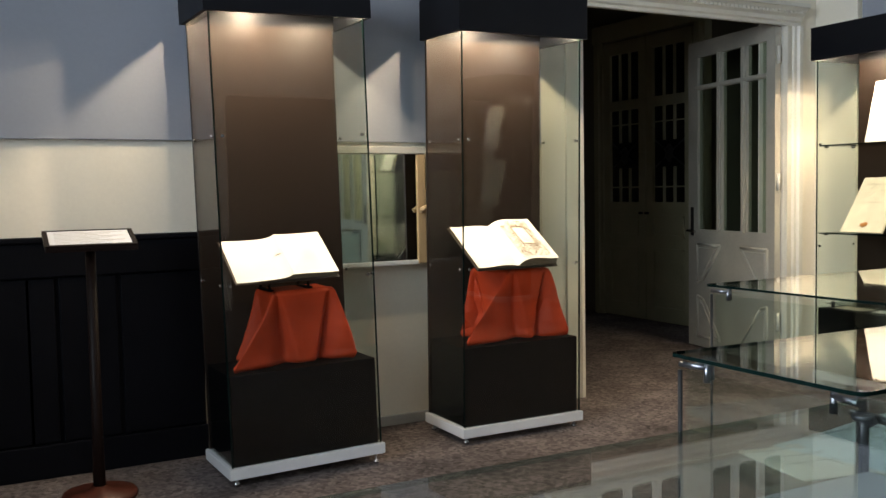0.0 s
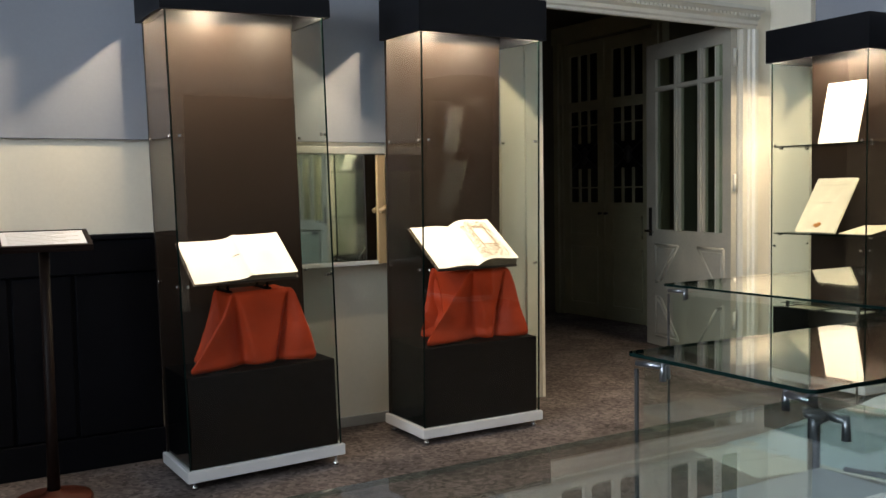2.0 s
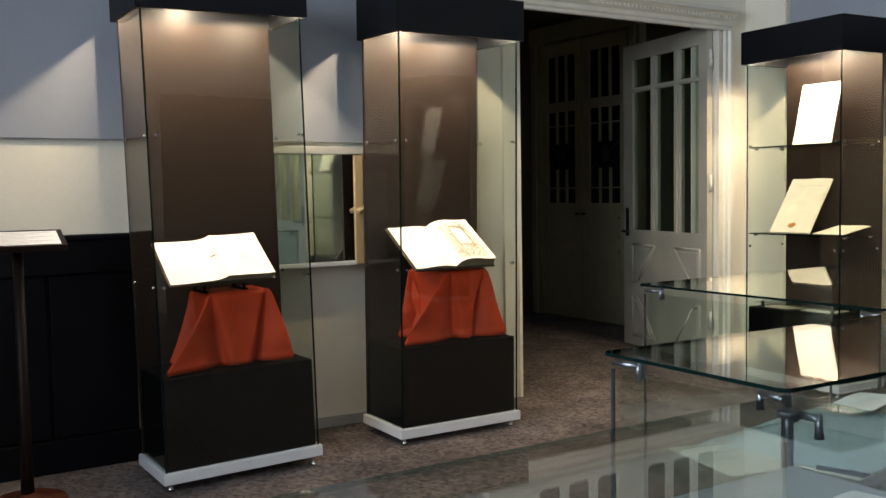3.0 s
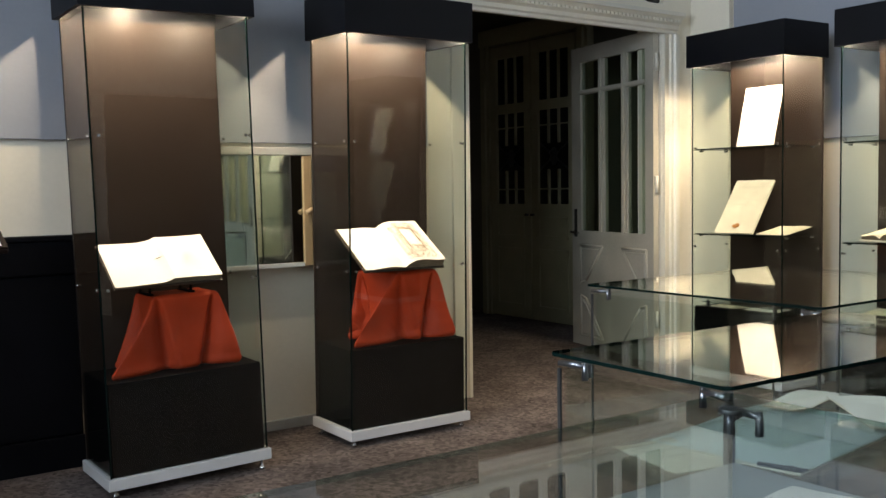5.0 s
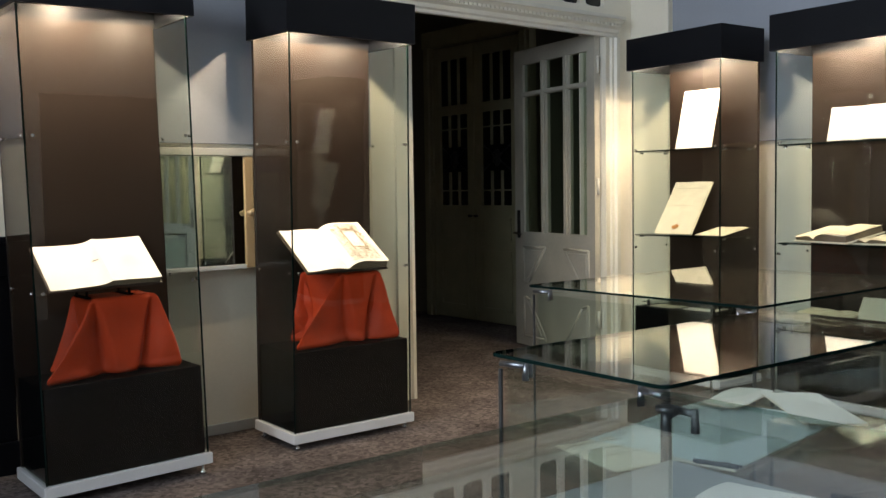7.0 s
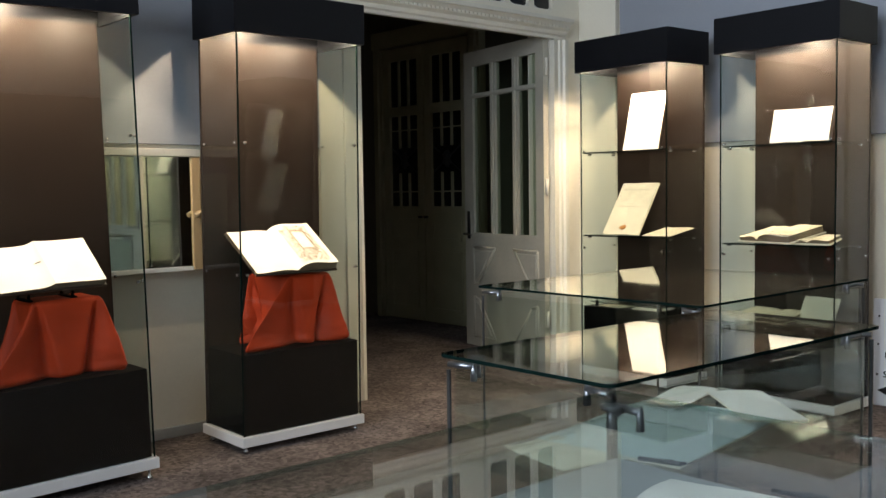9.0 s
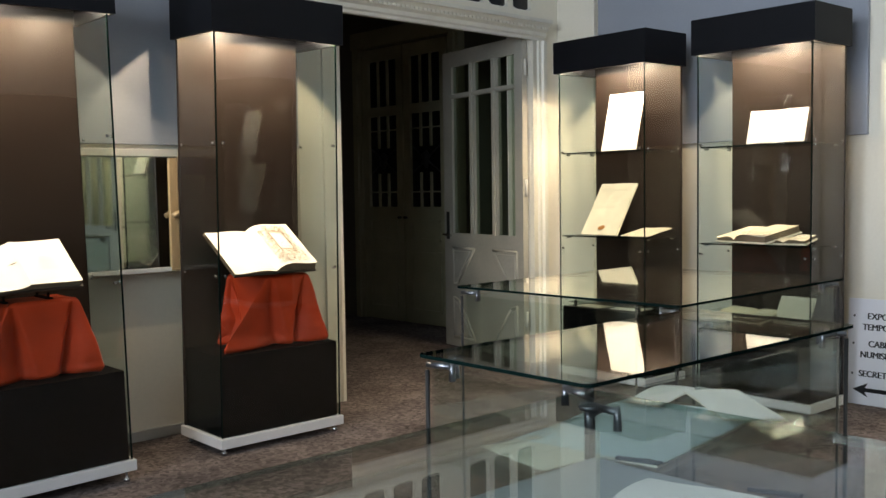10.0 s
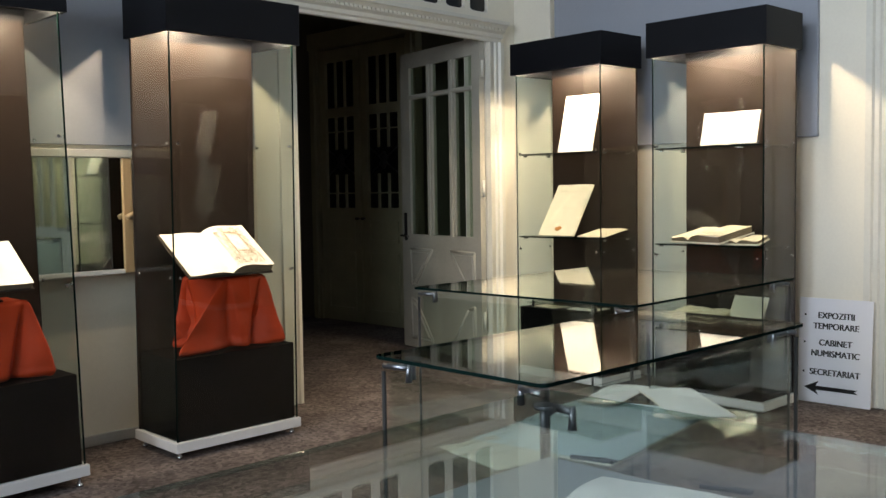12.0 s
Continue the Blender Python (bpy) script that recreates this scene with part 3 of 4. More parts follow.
# ---- books and cloth ----
def draped_cloth(m, corners, height, hem, limits, seed, label, creases=0.0, bend=(1.35, 0.85, 1.2, 1.3)):
    """Felt hung over a block with those four corners. hem: how far the cone of each corner reaches out, from the front left one anticlockwise."""
    rnd = random.Random(seed)
    bm = B()
    per, rows = 66, 44
    ph = [rnd.uniform(0, 40) for _ in range(4)]
    rings = []
    for j in range(rows + 1):
        f = j / rows
        ring = []
        for k in range(4):
            (ax, ay), (bx, by) = corners[k], corners[(k + 1) % 4]
            length = math.hypot(bx - ax, by - ay)
            nx, ny = (by - ay) / length, -(bx - ax) / length
            for i in range(per):
                u = i / per
                u = 0.5 - 0.5 * math.cos(math.pi * u) if 0 < u else 0.0
                x, y = ax + (bx - ax) * u, ay + (by - ay) * u
                out = 0.003 + 0.006 * f
                px, py = 0.0, 0.0
                for c, dist in ((k, u * length), ((k + 1) % 4, (1 - u) * length)):
                    cone = math.exp(-(dist / (0.010 + 0.030 * f)) ** 2)
                    hx, hy = hem[c]
                    g = f ** bend[c]
                    px, py = px + hx * g * cone, py + hy * g * cone
                    out -= 0.050 * min(1.0, 2.2 * f) * math.exp(-((dist - 0.016 - 0.052 * f) / (0.010 + 0.012 * f)) ** 2)
                out += 0.016 * f * noise.noise((x * 6 + ph[0], y * 6, f * 1.6 + ph[1]))
                out += creases * f * noise.noise((x * 7 + f * 3, y * 7, f * 2.5 - x * 5 + ph[2]))
                out += 0.003 * f * noise.noise((x * 28, y * 28 + ph[3], f * 12))
                z = height * (1 - f)
                if f > 0.88:
                    q = (f - 0.88) / 0.12
                    roll = 0.5 + 0.5 * noise.noise((x * 14 + ph[2], y * 14, 5.0))
                    out += 0.012 * math.sin(math.pi * q) * roll - 0.014 * q * q
                    px, py = px * (1 - 0.10 * q * q), py * (1 - 0.2 * q * q)
                    z = height * 0.12 * (1 - q) ** 1.3
                out -= 0.012 * max(0.0, 1 - f / 0.05) ** 2
                x, y = x + nx * out + px, y + ny * out + py
                lo_x, hi_x, lo_y, hi_y = limits
                ring.append(bm.verts.new((min(hi_x, max(lo_x, x)), min(hi_y, max(lo_y, y)), z + 0.003)))
        rings.append(ring)
    n = len(rings[0])
    for a, b in zip(rings, rings[1:]):
        for i in range(n):
            bm.faces.new((a[i], a[(i + 1) % n], b[(i + 1) % n], b[i])).smooth = True
    mx, my = sum(c[0] for c in corners) / 4, sum(c[1] for c in corners) / 4
    last = rings[0]
    for share in (0.95, 0.6):
        ring = [bm.verts.new((mx + (v.co.x - mx) * share, my + (v.co.y - my) * share, height + 0.006)) for v in rings[0]]
        for i in range(n):
            bm.faces.new((last[i], last[(i + 1) % n], ring[(i + 1) % n], ring[i])).smooth = True
        last = ring
    bm.faces.new(last)
    ob = part("draped_cloth", bm, M_CLOTH)
    ob.matrix_world = m
    return tagged(ob, label, "cloth", "draped cloths")


def open_book(m, w, h, tl, tr, label, paper, rise=0.02, ornate=False, group="open books", curl=0.006, cover=M_LEATHER, gutter=0.5, spine=None):
    """Open book: x across both pages, y up the page, z out of it. tl, tr: thickness of the left and right blocks."""
    bk = thing("open_book", m, label, "book", group)
    n = 14
    span = {-1: w * gutter, 1: w * (1 - gutter)}

    ridge = spine if spine is not None else 0.55 * min(tl, tr) + 0.002

    def height(s, t):
        b = math.exp(-s * 9)
        return t * (1 - b) + ridge * b + rise * math.sin(math.pi * min(1, s * 1.15)) * (1 - s) + curl * s * s

    for side, t in ((-1, tl), (1, tr)):
        top, blk = B(), B()
        grid = []
        for i in range(n + 1):
            s = i / n
            z = height(s, t)
            grid.append([top.verts.new((side * span[side] * s, y, z + 0.0015 * math.sin(5 * s + 3 * y / h))) for y in (0, h * 0.33, h * 0.66, h)])
        for a, b in zip(grid, grid[1:]):
            for k in range(3):
                top.faces.new((a[k], b[k], b[k + 1], a[k + 1])).smooth = True
        ob = part("left_page" if side < 0 else "right_page", top, paper, bk)
        lo, hi = [], []
        for y in (0.004, h - 0.004):
            for i in range(n + 1):
                s = i / n
                x = side * span[side] * s * 0.985
                lo.append(blk.verts.new((x, y, 0.004)))
                hi.append(blk.verts.new((x, y, height(s, t) - 0.0025)))
        k = n + 1
        for i in range(n):
            blk.faces.new((lo[i], lo[i + 1], hi[i + 1], hi[i]))
            blk.faces.new((lo[k + i], hi[k + i], hi[k + i + 1], lo[k + i + 1]))
            blk.faces.new((hi[i], hi[i + 1], hi[k + i + 1], hi[k + i]))
        blk.faces.new((lo[n], lo[k + n], hi[k + n], hi[n]))
        part("page_block", blk, M_PAGES, bk, "uneven brown page edges")
    part("cover", box(B(), (-span[-1] - 0.006, -0.006, -0.004), (span[1] + 0.006, h + 0.006, 0.004), 0.002), cover, bk, "dark leather cover")

    def mark(side, s0, s1, y0, y1, mat, t, name="ornament"):
        q = B()
        pts = [(s0, y0), (s1, y0), (s1, y1), (s0, y1)]
        vs = [q.verts.new((side * span[side] * s, y, height(s, t) + 0.0035)) for s, y in pts]
        q.faces.new(vs)
        part(name, q, mat, bk)

    if ornate:
        rnd = random.Random(7)
        for i in range(16):
            for j in range(20):
                s, y = 0.14 + 0.045 * i, 0.06 + 0.0445 * j
                if 0.36 < s < 0.66 and 0.34 < y < 0.76:
                    continue
                edge = abs(s - 0.34) < 0.024 or abs(s - 0.68) < 0.024 or abs(y - 0.32) < 0.023 or abs(y - 0.78) < 0.023
                if edge and 0.3 < s < 0.72 and 0.28 < y < 0.82:
                    mark(1, s + 0.005, s + 0.04, (y + 0.005) * h, (y + 0.04) * h, M_INK if rnd.random() < 0.85 else M_FAINT, tr)
                elif rnd.random() < 0.72:
                    mark(1, s, s + rnd.uniform(0.02, 0.044), y * h, (y + rnd.uniform(0.015, 0.043)) * h, (M_FAINT, M_FAINT, M_INK)[rnd.randrange(3)], tr)
    else:
        for s0, s1, y0, y1 in ((0.04, 0.14, 0.52, 0.54),):
            mark(-1, s0, s1, y0 * h, y1 * h, M_LEATHER, tl, "bookmark")
        for k in range(5):
            mark(1, 0.36, 0.66, (0.34 + 0.07 * k) * h, (0.36 + 0.07 * k) * h, M_PAPER, tr, "faded_line")
    return bk


def book_rest(m, px, y0, y1, z0, z1):
    r = B()
    for x in (px - 0.09, px + 0.09):
        box(r, (x - 0.012, y0, z0), (x + 0.012, y1, z0 + 0.008), 0.002)
        rod(r, (x, y1 - 0.01, z0), (x, y1 - 0.01, z1), 0.006)
        rod(r, (x, y0 + 0.02, z0), (x, y0 + 0.02, z0 + 0.03), 0.006)
    st = part("book_rest", r, M_BLACK)
    st.matrix_world = m
    return tagged(st, "small black book rest on the red cloth", "book rest")


INSIDE = (0.028, CASE_W - 0.028, 0.032, CASE_D - 0.035)
draped_cloth(POSES["a"] @ pose(0, 0, PLINTH + 0.001), ((0.258, 0.098), (0.540, 0.098), (0.540, 0.300), (0.245, 0.300)), 0.326, ((-0.222, -0.055), (0.085, -0.040), (0.07, 0.02), (-0.10, 0.02)), INSIDE, 4,
             "rust-red felt cloth draped over a block on the black plinth")
draped_cloth(POSES["b"] @ pose(0, 0, PLINTH + 0.001), ((0.338, 0.098), (0.570, 0.098), (0.570, 0.300), (0.226, 0.300)), 0.354, ((-0.305, -0.052), (0.095, -0.042), (0.05, 0.02), (-0.060, 0.02)), INSIDE, 23,
             "rust-red felt cloth with soft creases over a block", creases=0.030, bend=(1.0, 0.85, 1.2, 1.0))
open_book(POSES["a"] @ pose(0.338, 0.060, 0.856, 34, 0, 0), 0.462, 0.296, 0.006, 0.028, "large open book with blank-looking pale pages, tilted on a rest", M_PAPER,
          rise=0.006, gutter=0.54, spine=0.036)
book_rest(POSES["a"], 0.345, 0.11, 0.27, PLINTH + 0.333, 0.985)
open_book(POSES["b"] @ pose(0.358, 0.060, 0.850, 32.5, 0, 0), 0.468, 0.345, 0.008, 0.044, "large open book with an ornamented page, tilted on a rest", M_PAPER,
          rise=0.018, ornate=True, gutter=0.50, spine=0.012)
book_rest(POSES["b"], 0.40, 0.11, 0.29, PLINTH + 0.361, 0.99)


def document(m, w, h, thick, label, mat, lines=0, seal=False, name="document"):
    """A stiff sheet: x across, y up, z out of the face."""
    d = thing(name, m, label, "document", "shown documents")
    rnd = random.Random(int(w * 1000 + h * 977))
    bm = B()
    n = 10
    lo = [[bm.verts.new((w * i / n + rnd.uniform(-0.0012, 0.0012), h * j / n + rnd.uniform(-0.0012, 0.0012), thick + 0.002 * math.sin(i * 0.7) * math.sin(j * 0.5))) for j in range(n + 1)] for i in range(n + 1)]
    for i in range(n):
        for j in range(n):
            bm.faces.new((lo[i][j], lo[i + 1][j], lo[i + 1][j + 1], lo[i][j + 1])).smooth = True
    part("sheet", bm, mat, d)
    part("backing", box(B(), (0.001, 0.001, 0), (w - 0.001, h - 0.001, thick - 0.0025)), M_PAPER_TAN, d, "tan mount board")
    for k in range(lines):
        y = h * (0.86 - 0.66 * k / max(1, lines))
        part("faded_line", box(B(), (w * 0.14, y, thick + 0.002), (w * rnd.uniform(0.72, 0.88), y + h * 0.008, thick + 0.0027)), M_FAINT, d)
    if seal:
        sb = B()
        for dx, dy, r in ((-0.014, 0.0, 0.013), (0.010, 0.004, 0.015), (0.0, -0.010, 0.010), (0.002, 0.014, 0.008)):
            lathe(sb, w * 0.5 + dx, h * 0.13 + dy, [(r, thick + 0.001), (r * 0.7, thick + 0.0035)], 12)
        part("seal", sb, M_SEAL, d, "small orange seal")
    return d


def leaning(case, x, y, z, w, h, back, turn=0):
    """Pose of a sheet leaning back by that angle on a shelf, in a case's own axes."""
    return POSES[case] @ pose(x, y, z, 90 - back, 0, turn)


document(leaning("c", 0.265, 0.14, 1.481, 0.26, 0.39, 16, 6), 0.26, 0.385, 0.006, "tall pale document leaning upright on a glass shelf", M_PAPER, 0)
document(leaning("c", 0.175, 0.05, 0.945, 0.28, 0.34, 36, 5), 0.275, 0.40, 0.014, "tan document on a tilted board on a glass shelf", M_PAPER_TAN, 2, True)
document(POSES["c"] @ pose(0.465, 0.08, 0.946, 9, 0, 3), 0.21, 0.265, 0.004, "flat tan sheet lying on a glass shelf", M_PAPER_TAN, 0)
document(leaning("e", 0.22, 0.12, 1.477, 0.32, 0.44, 10, 4), 0.31, 0.44, 0.006, "tall pale document leaning upright on a glass shelf", M_PAPER, 7)
document(leaning("e", 0.18, 0.10, 0.947, 0.40, 0.48, 14, 4), 0.40, 0.46, 0.006, "large tan document leaning on a glass shelf", M_PAPER_TAN, 9)
open_book(POSES["d"] @ pose(0.445, 0.12, 1.478, 72, 0, 4), 0.335, 0.192, 0.012, 0.016, "small open book propped upright on a glass shelf", M_PAPER, rise=0.008)
open_book(POSES["d"] @ pose(0.235, 0.04, 0.935, 11, 0, -14), 0.37, 0.27, 0.020, 0.034, "thick open book lying on a glass shelf", M_PAPER_TAN, rise=0.016, gutter=0.36, cover=M_PAPER_TAN)
open_book(POSES["d"] @ pose(0.53, 0.05, 0.931, 8, 0, 8), 0.24, 0.17, 0.012, 0.016, "little brown open book lying on a glass shelf", M_PAPER_TAN, rise=0.014, cover=M_PAPER_TAN)
open_book(POSES["f"] @ pose(0.385, 0.12, 1.483, 70, 0, 4), 0.33, 0.205, 0.012, 0.016, "small open book propped upright on a glass shelf", M_PAPER, rise=0.008)


FLOOR_C, FLOOR_D = POSES["c"] @ pose(0, 0, PLINTH), POSES["d"] @ pose(0, 0, PLINTH)
gp = thing("glass_mount", FLOOR_C @ pose(0.06, 0.05, 0.001), "clear glass plate on dark studs over flat papers", "mount")
part("plate", box(B(), (0, 0, 0.026), (0.58, 0.25, 0.030)), M_GLASS, gp, "clear glass plate")
part("plate_edge", box(B(), (0, -0.002, 0.026), (0.58, -0.0005, 0.030)), M_EDGE_CLEAR, gp, "greenish glass edge")
for x in (0.03, 0.55):
    for y in (0.03, 0.22):
        part("stud", lathe(B(), x, y, [(0.011, 0.0), (0.011, 0.0255), (0.011, 0.036), (0.006, 0.04)], 12), M_IRON, gp, "dark stud")
document(FLOOR_C @ pose(0.10, 0.08, 0.002, 0, 0, -6), 0.20, 0.17, 0.004, "yellowed paper lying under the glass plate", M_PAPER_TAN, 4)
document(FLOOR_C @ pose(0.38, 0.07, 0.002, 0, 0, 9), 0.22, 0.18, 0.004, "pale printed paper lying under the glass plate", M_PAPER, 6)
open_book(FLOOR_D @ pose(0.225, 0.05, 0.012, 9, 0, -10), 0.37, 0.22, 0.012, 0.016, "thin open book with a round stamp on the black plinth", M_PAPER_TAN, rise=0.012, cover=M_PAPER_TAN)
document(FLOOR_D @ pose(0.42, 0.15, 0.003, 62, 0, -6), 0.22, 0.17, 0.006, "brownish document leaning on the black plinth", M_PAPER_TAN, 5)


# ---- glass tables ----
def rounded_slab(bm, x0, y0, x1, y1, z0, z1, r, n=6):
    pts = []
    for cx, cy, a0 in ((x1 - r, y1 - r, 0), (x0 + r, y1 - r, 90), (x0 + r, y0 + r, 180), (x1 - r, y0 + r, 270)):
        for k in range(n + 1):
            a = radians(a0 + 90 * k / n)
            pts.append((cx + r * math.cos(a), cy + r * math.sin(a)))
    lo, hi = [bm.verts.new((*p, z0)) for p in pts], [bm.verts.new((*p, z1)) for p in pts]
    return pts, lo, hi


def table_case(x, y, w, d, turn, label, shelf=0.778, board=True, edge=None):
    t = thing("table_case", pose(x, y, 0.0, 0, 0, turn), label, "display table", "glass display tables")
    H, th, r = TABLE_H, 0.0065, 0.016
    bm = B()
    pts, lo, hi = rounded_slab(bm, 0, 0, w, d, H - th, H, r)
    bm.faces.new(lo[::-1])
    bm.faces.new(hi)
    part("tabletop", bm, M_TABLE_GLASS, t, "greenish plate glass top with rounded corners")
    bm = B()
    pts, lo, hi = rounded_slab(bm, 0, 0, w, d, H - th, H, r)
    for i in range(len(pts)):
        j = (i + 1) % len(pts)
        bm.faces.new((lo[i], lo[j], hi[j], hi[i]))
    part("top_edge", bm, edge or M_EDGE, t, "dark green polished glass edge")
    s, zb = 0.020, 0.70
    for a, b in (((s, s, zb), (w - s, s + 0.006, H - 0.03)), ((s, d - s - 0.006, zb), (w - s, d - s, H - 0.03)),
                 ((s, s + 0.007, zb), (s + 0.006, d - s - 0.007, H - 0.03)), ((w - s - 0.006, s + 0.007, zb), (w - s, d - s - 0.007, H - 0.03))):
        part("side_pane", box(B(), a, b), M_TABLE_GLASS, t, "clear glass side")
    if shelf:
        part("shelf", box(B(), (s + 0.008, s + 0.008, shelf - 0.003), (w - s - 0.008, d - s - 0.008, shelf)), M_BOARD if board else M_TABLE_GLASS, t, "grey display board" if board else "glass shelf")
    for px in (s - 0.006, w - s + 0.006):
        for py in (s - 0.006, d - s + 0.006):
            leg = part("leg", lathe(B(), px, py, [(0.02, 0.0), (0.02, 0.006), (0.0045, 0.012), (0.0045, H - 0.03)], 12), M_IRON, t, "slim dark post")
            sx, sy = (1 if px < w / 2 else -1), (1 if py < d / 2 else -1)
            cl = B()
            lathe(cl, px + sx * 0.045, py + sy * 0.03, [(0.014, H - th - 0.007), (0.015, H - th - 0.0005)], 16)
            rod(cl, (px + sx * 0.045, py + sy * 0.03, H - 0.012), (px + sx * 0.045, py + sy * 0.03, H - 0.048), 0.0045, 0.0065, n=12)
            rod(cl, (px + sx * 0.045, py + sy * 0.03, H - 0.022), (px + sx * 0.006, py + sy * 0.02, H - 0.022), 0.0055, n=10)
            rod(cl, (px + sx * 0.012, py + sy * 0.055, H - 0.012), (px + sx * 0.012, py + sy * 0.055, H - 0.046), 0.0045, 0.0065, n=12)
            rod(cl, (px + sx * 0.012, py + sy * 0.055, H - 0.020), (px, py, H - 0.020), 0.0055, n=10)
            part("clamp", cl, M_FITTING, leg, "dull chrome glass clamp")
    return t


AX0, AY0, AW, AD = -0.68, 0.25, 0.965, 0.835
table_case(AX0, AY0, AW, AD, 0, "near glass display table with pale papers inside", 0.858, edge=M_EDGE_CLEAR)
BX, BY, BW, BD = 0.308, 1.107, 0.882, 0.406
table_case(BX, BY, BW, BD, math.degrees(-0.025), "narrow glass display table with an open book inside", 0.748, False)
CX, CY, CW, CD = 1.230, 1.549, 0.954, 0.805
table_case(CX, CY, CW, CD, math.degrees(0.007), "far glass display table, empty inside", None)
document(pose(0.575, 1.165, 0.752, 0, 0, 7), 0.46, 0.31, 0.006, "large pale blue folio board lying inside the narrow glass table", M_PALEBLUE, 0)
document(pose(0.99, 1.14, 0.768, 2, -2, 52), 0.25, 0.13, 0.004, "pale folded sheet lying over the blue board", M_PAPER, 0)
document(pose(0.42, 1.30, 0.752, 0, 0, -12), 0.16, 0.19, 0.004, "yellowed loose sheet lying inside the narrow glass table", M_PAPER_TAN, 3)
document(pose(0.93, 1.40, 0.766, 0, 0, 12), 0.22, 0.09, 0.003, "pale narrow sheet at the back of the narrow glass table", M_PAPER, 0)
document(pose(0.085, 0.73, 0.860, 0, 0, 10), 0.165, 0.18, 0.004, "pale sheet lying inside the near glass table", M_PAPER, 0)
for cx, cy in ((0.262, 1.020), (0.262, 0.815)):
    cb = B()
    rod(cb, (0, 0, 0.004), (0.0, -0.07, 0.010), 0.0035, n=8)
    rod(cb, (0, -0.02, 0.004), (0.025, -0.04, 0.004), 0.002, n=8)
    rod(cb, (0, -0.05, 0.008), (0.025, -0.06, 0.004), 0.002, n=8)
    ck = part("wire_clip", cb, M_IRON)
    ck.matrix_world = pose(cx, cy, 0.860)
    tagged(ck, "small black wire clip on the glass shelf", "clip", "wire clips")

# ---- wall mirror ----
hx0, hx1, hz0, hz1 = HATCH
MD = 0.11
mir = thing("wall_mirror", pose(0, NORTH, 0), "mirror pane in a shallow varnished wooden box frame on the wall", "mirror")
part("glass", box(B(), (hx0 + 0.002, -MD + 0.012, hz0 + 0.02), (hx1 - 0.05, -MD + 0.02, hz1 - 0.02)), M_MIRROR, mir, "slightly dim mirror glass")
for nm, a, b, mat in (("stile", (hx1 - 0.052, -MD, hz0), (hx1 - 0.005, -0.001, hz1 - 0.02), M_FRAMEWOOD), ("stile", (hx0 - 0.04, -MD, hz0), (hx0, -0.001, hz1 - 0.02), M_FRAMEWOOD),
                      ("bottom_rail", (hx0, -MD + 0.003, hz0 - 0.004), (hx1 - 0.053, -0.001, hz0 + 0.018), M_BASE), ("top_rail", (hx0 - 0.04, -MD - 0.006, hz1 - 0.018), (hx1 - 0.005, -0.001, hz1 + 0.02), M_SKIRT)):
    part(nm, box(B(), a, b, 0.003), mat, mir)
kb = B()
rod(kb, (hx1 - 0.03, -MD, 1.15), (hx1 - 0.03, -MD - 0.025, 1.15), 0.008)
rod(kb, (hx1 - 0.055, -MD - 0.025, 1.14), (hx1 - 0.005, -MD - 0.03, 1.165), 0.013)
part("latch", kb, M_FRAMEWOOD, mir, "worn metal turn latch")

# ---- lectern ----
lec = thing("lectern", pose(-0.228, 4.335, 0, 0, 0, -3), "slim dark wooden text stand with a framed white text", "stand")
part("base", lathe(B(), 0, 0, [(0.15, 0.0), (0.152, 0.012), (0.145, 0.024), (0.05, 0.034), (0.03, 0.05)], 32), M_FOOT, lec, "round red-brown wooden foot")
part("post", lathe(B(), 0, 0, [(0.026, 0.03), (0.022, 0.3), (0.02, 1.05)], 20), M_WOOD, lec)
tray = part("desk", box(B(), (-0.176, -0.105, -0.010), (0.176, 0.105, 0.010), 0.004), M_WOOD, lec, "tilted brown wooden desk")
tray.matrix_local = pose(0, 0, 1.066, 17)
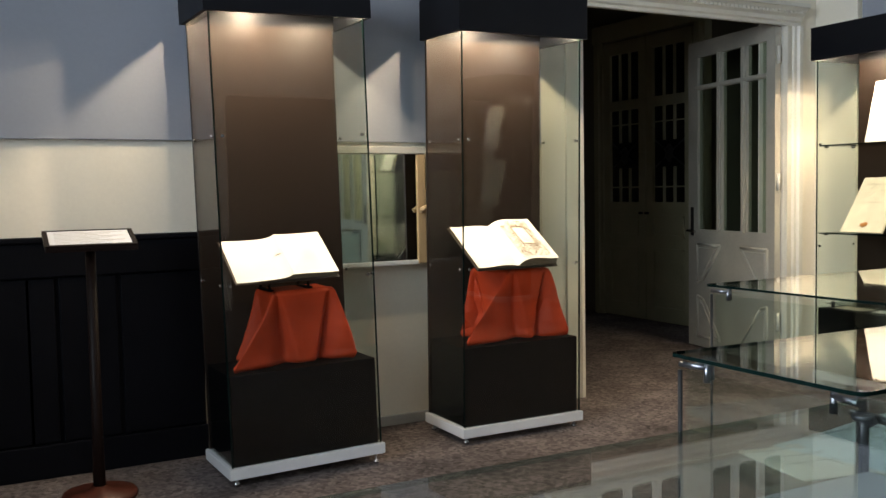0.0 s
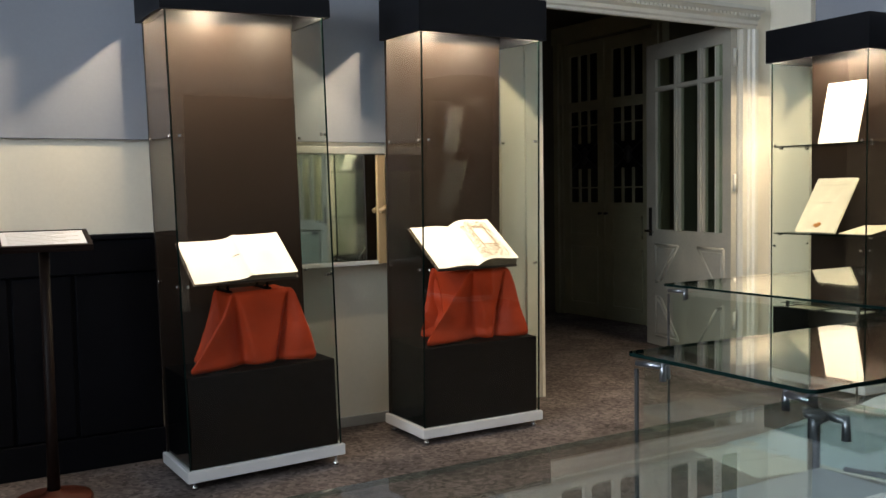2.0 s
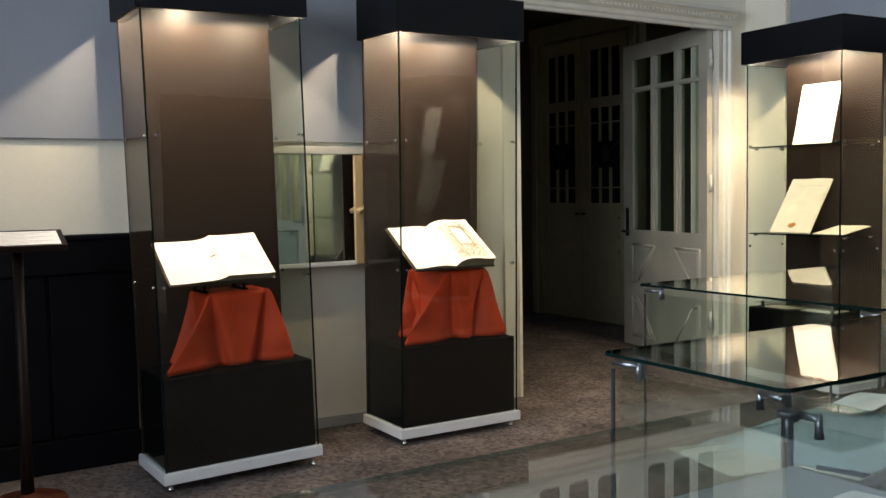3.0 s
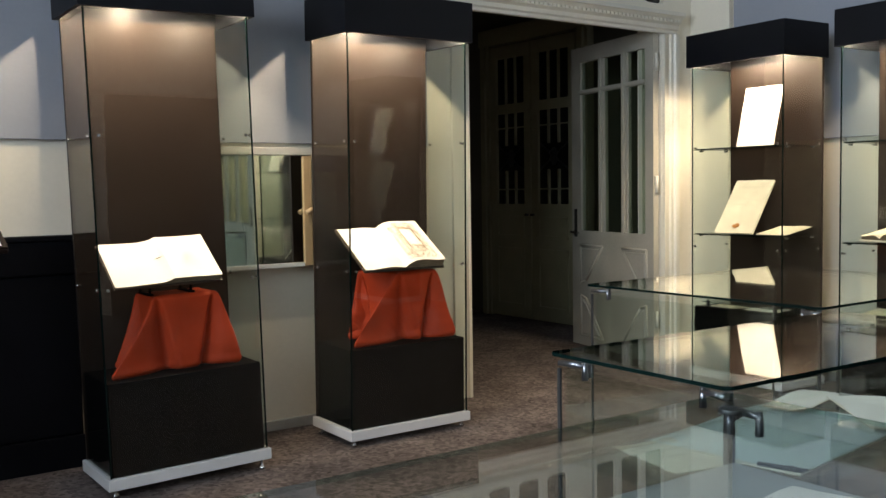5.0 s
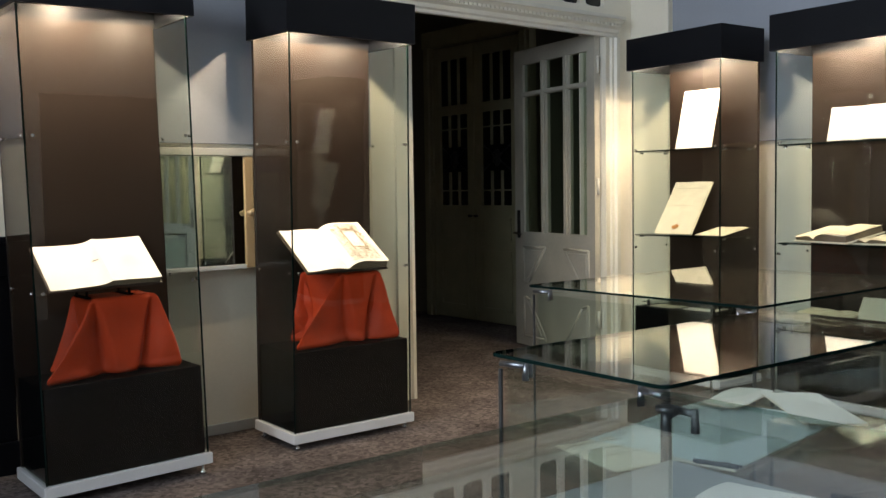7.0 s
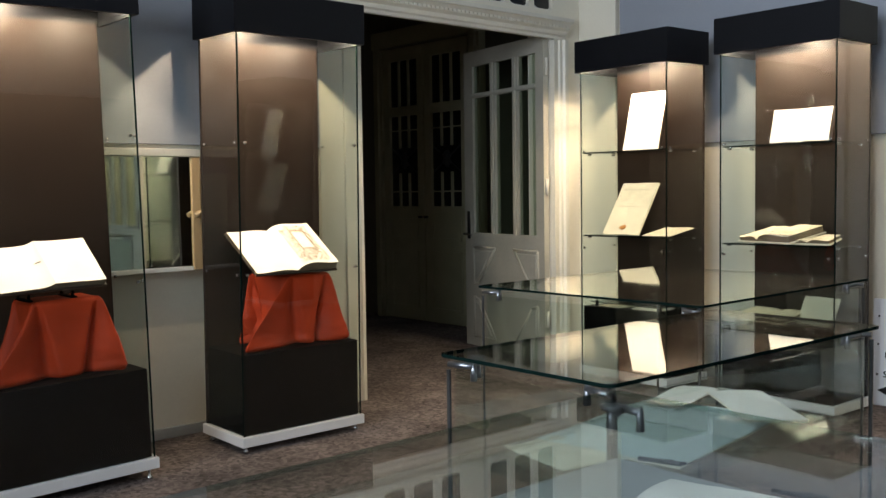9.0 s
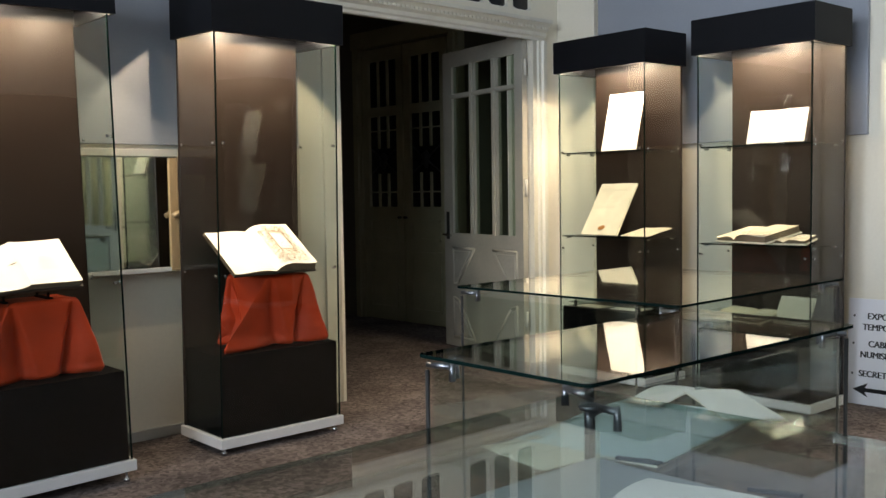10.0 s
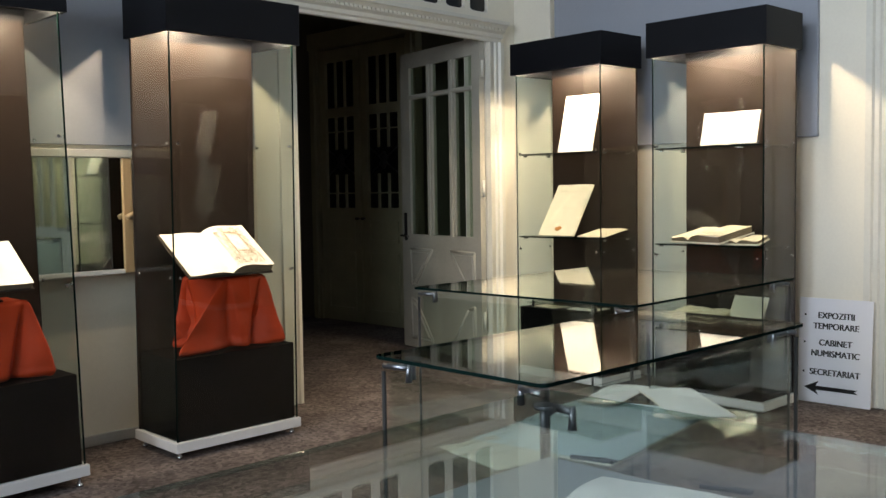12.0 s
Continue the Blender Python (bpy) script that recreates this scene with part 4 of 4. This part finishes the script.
for a, b in (((-0.176, -0.105, 0.010), (0.176, -0.087, 0.018)), ((-0.176, 0.087, 0.010), (0.176, 0.087, 0.018)), ((-0.176, -0.105, 0.010), (-0.158, 0.087, 0.018)), ((0.158, -0.087, 0.010), (0.176, 0.087, 0.018))):
    part("rim", box(B(), a, b, 0.002), M_WOOD, tray)
part("text_sheet", box(B(), (-0.157, -0.086, 0.0105), (0.157, 0.086, 0.013)), M_WHITE, tray, "white printed text sheet")
for k in range(9):
    part("text_bar", box(B(), (-0.135, 0.066 - 0.0165 * k, 0.0132), (0.135 - 0.05 * (k % 3), 0.069 - 0.0165 * k, 0.0138)), M_SKIRT, tray)

# ---- sign ----
SW, SH = 0.415, 0.60
sg = thing("direction_sign", pose(4.552, 2.605, 0.002, 90 - 4, 0, -89), "white board sign with black lettering leaning against the wall", "sign")
part("board", box(B(), (0, 0, 0), (SW, SH, 0.008), 0.001), M_WHITE, sg, "white board")


def lettering(text, x, y, size, parent):
    cu = bpy.data.curves.new("lettering", "FONT")
    cu.body, cu.size, cu.align_x, cu.extrude, cu.offset = text, size, "CENTER", 0.0004, 0.0
    ob = new("lettering", cu)
    cu.materials.append(M_BLACKINK)
    ob.parent = parent
    ob.matrix_local = pose(x, y, 0.0088)
    return ob


for text, y in (("EXPOZITII", 0.486), ("TEMPORARE", 0.424), ("CABINET", 0.330), ("NUMISMATIC", 0.268), ("SECRETARIAT", 0.160)):
    for k in (-1, 0, 1):
        ln = lettering(text, 0.212 + 0.0021 * k, y, 0.050, sg)
        ln.scale = (0.92, 1.0, 1.0)
        ln.location.z += 0.0001 * k
for y in (0.496, 0.338, 0.168):
    part("bullet", box(B(), (0.030, y, 0.0081), (0.040, y + 0.012, 0.0092)), M_BLACKINK, sg)
ar = B()
v = [ar.verts.new((x, y, 0.0092)) for x, y in ((0.04, 0.085), (0.125, 0.125), (0.108, 0.096), (0.345, 0.096), (0.325, 0.085), (0.345, 0.073), (0.108, 0.073), (0.125, 0.045))]
ar.faces.new(v)
bmesh.ops.solidify(ar, geom=ar.faces[:], thickness=0.0006)
part("arrow", ar, M_BLACKINK, sg)
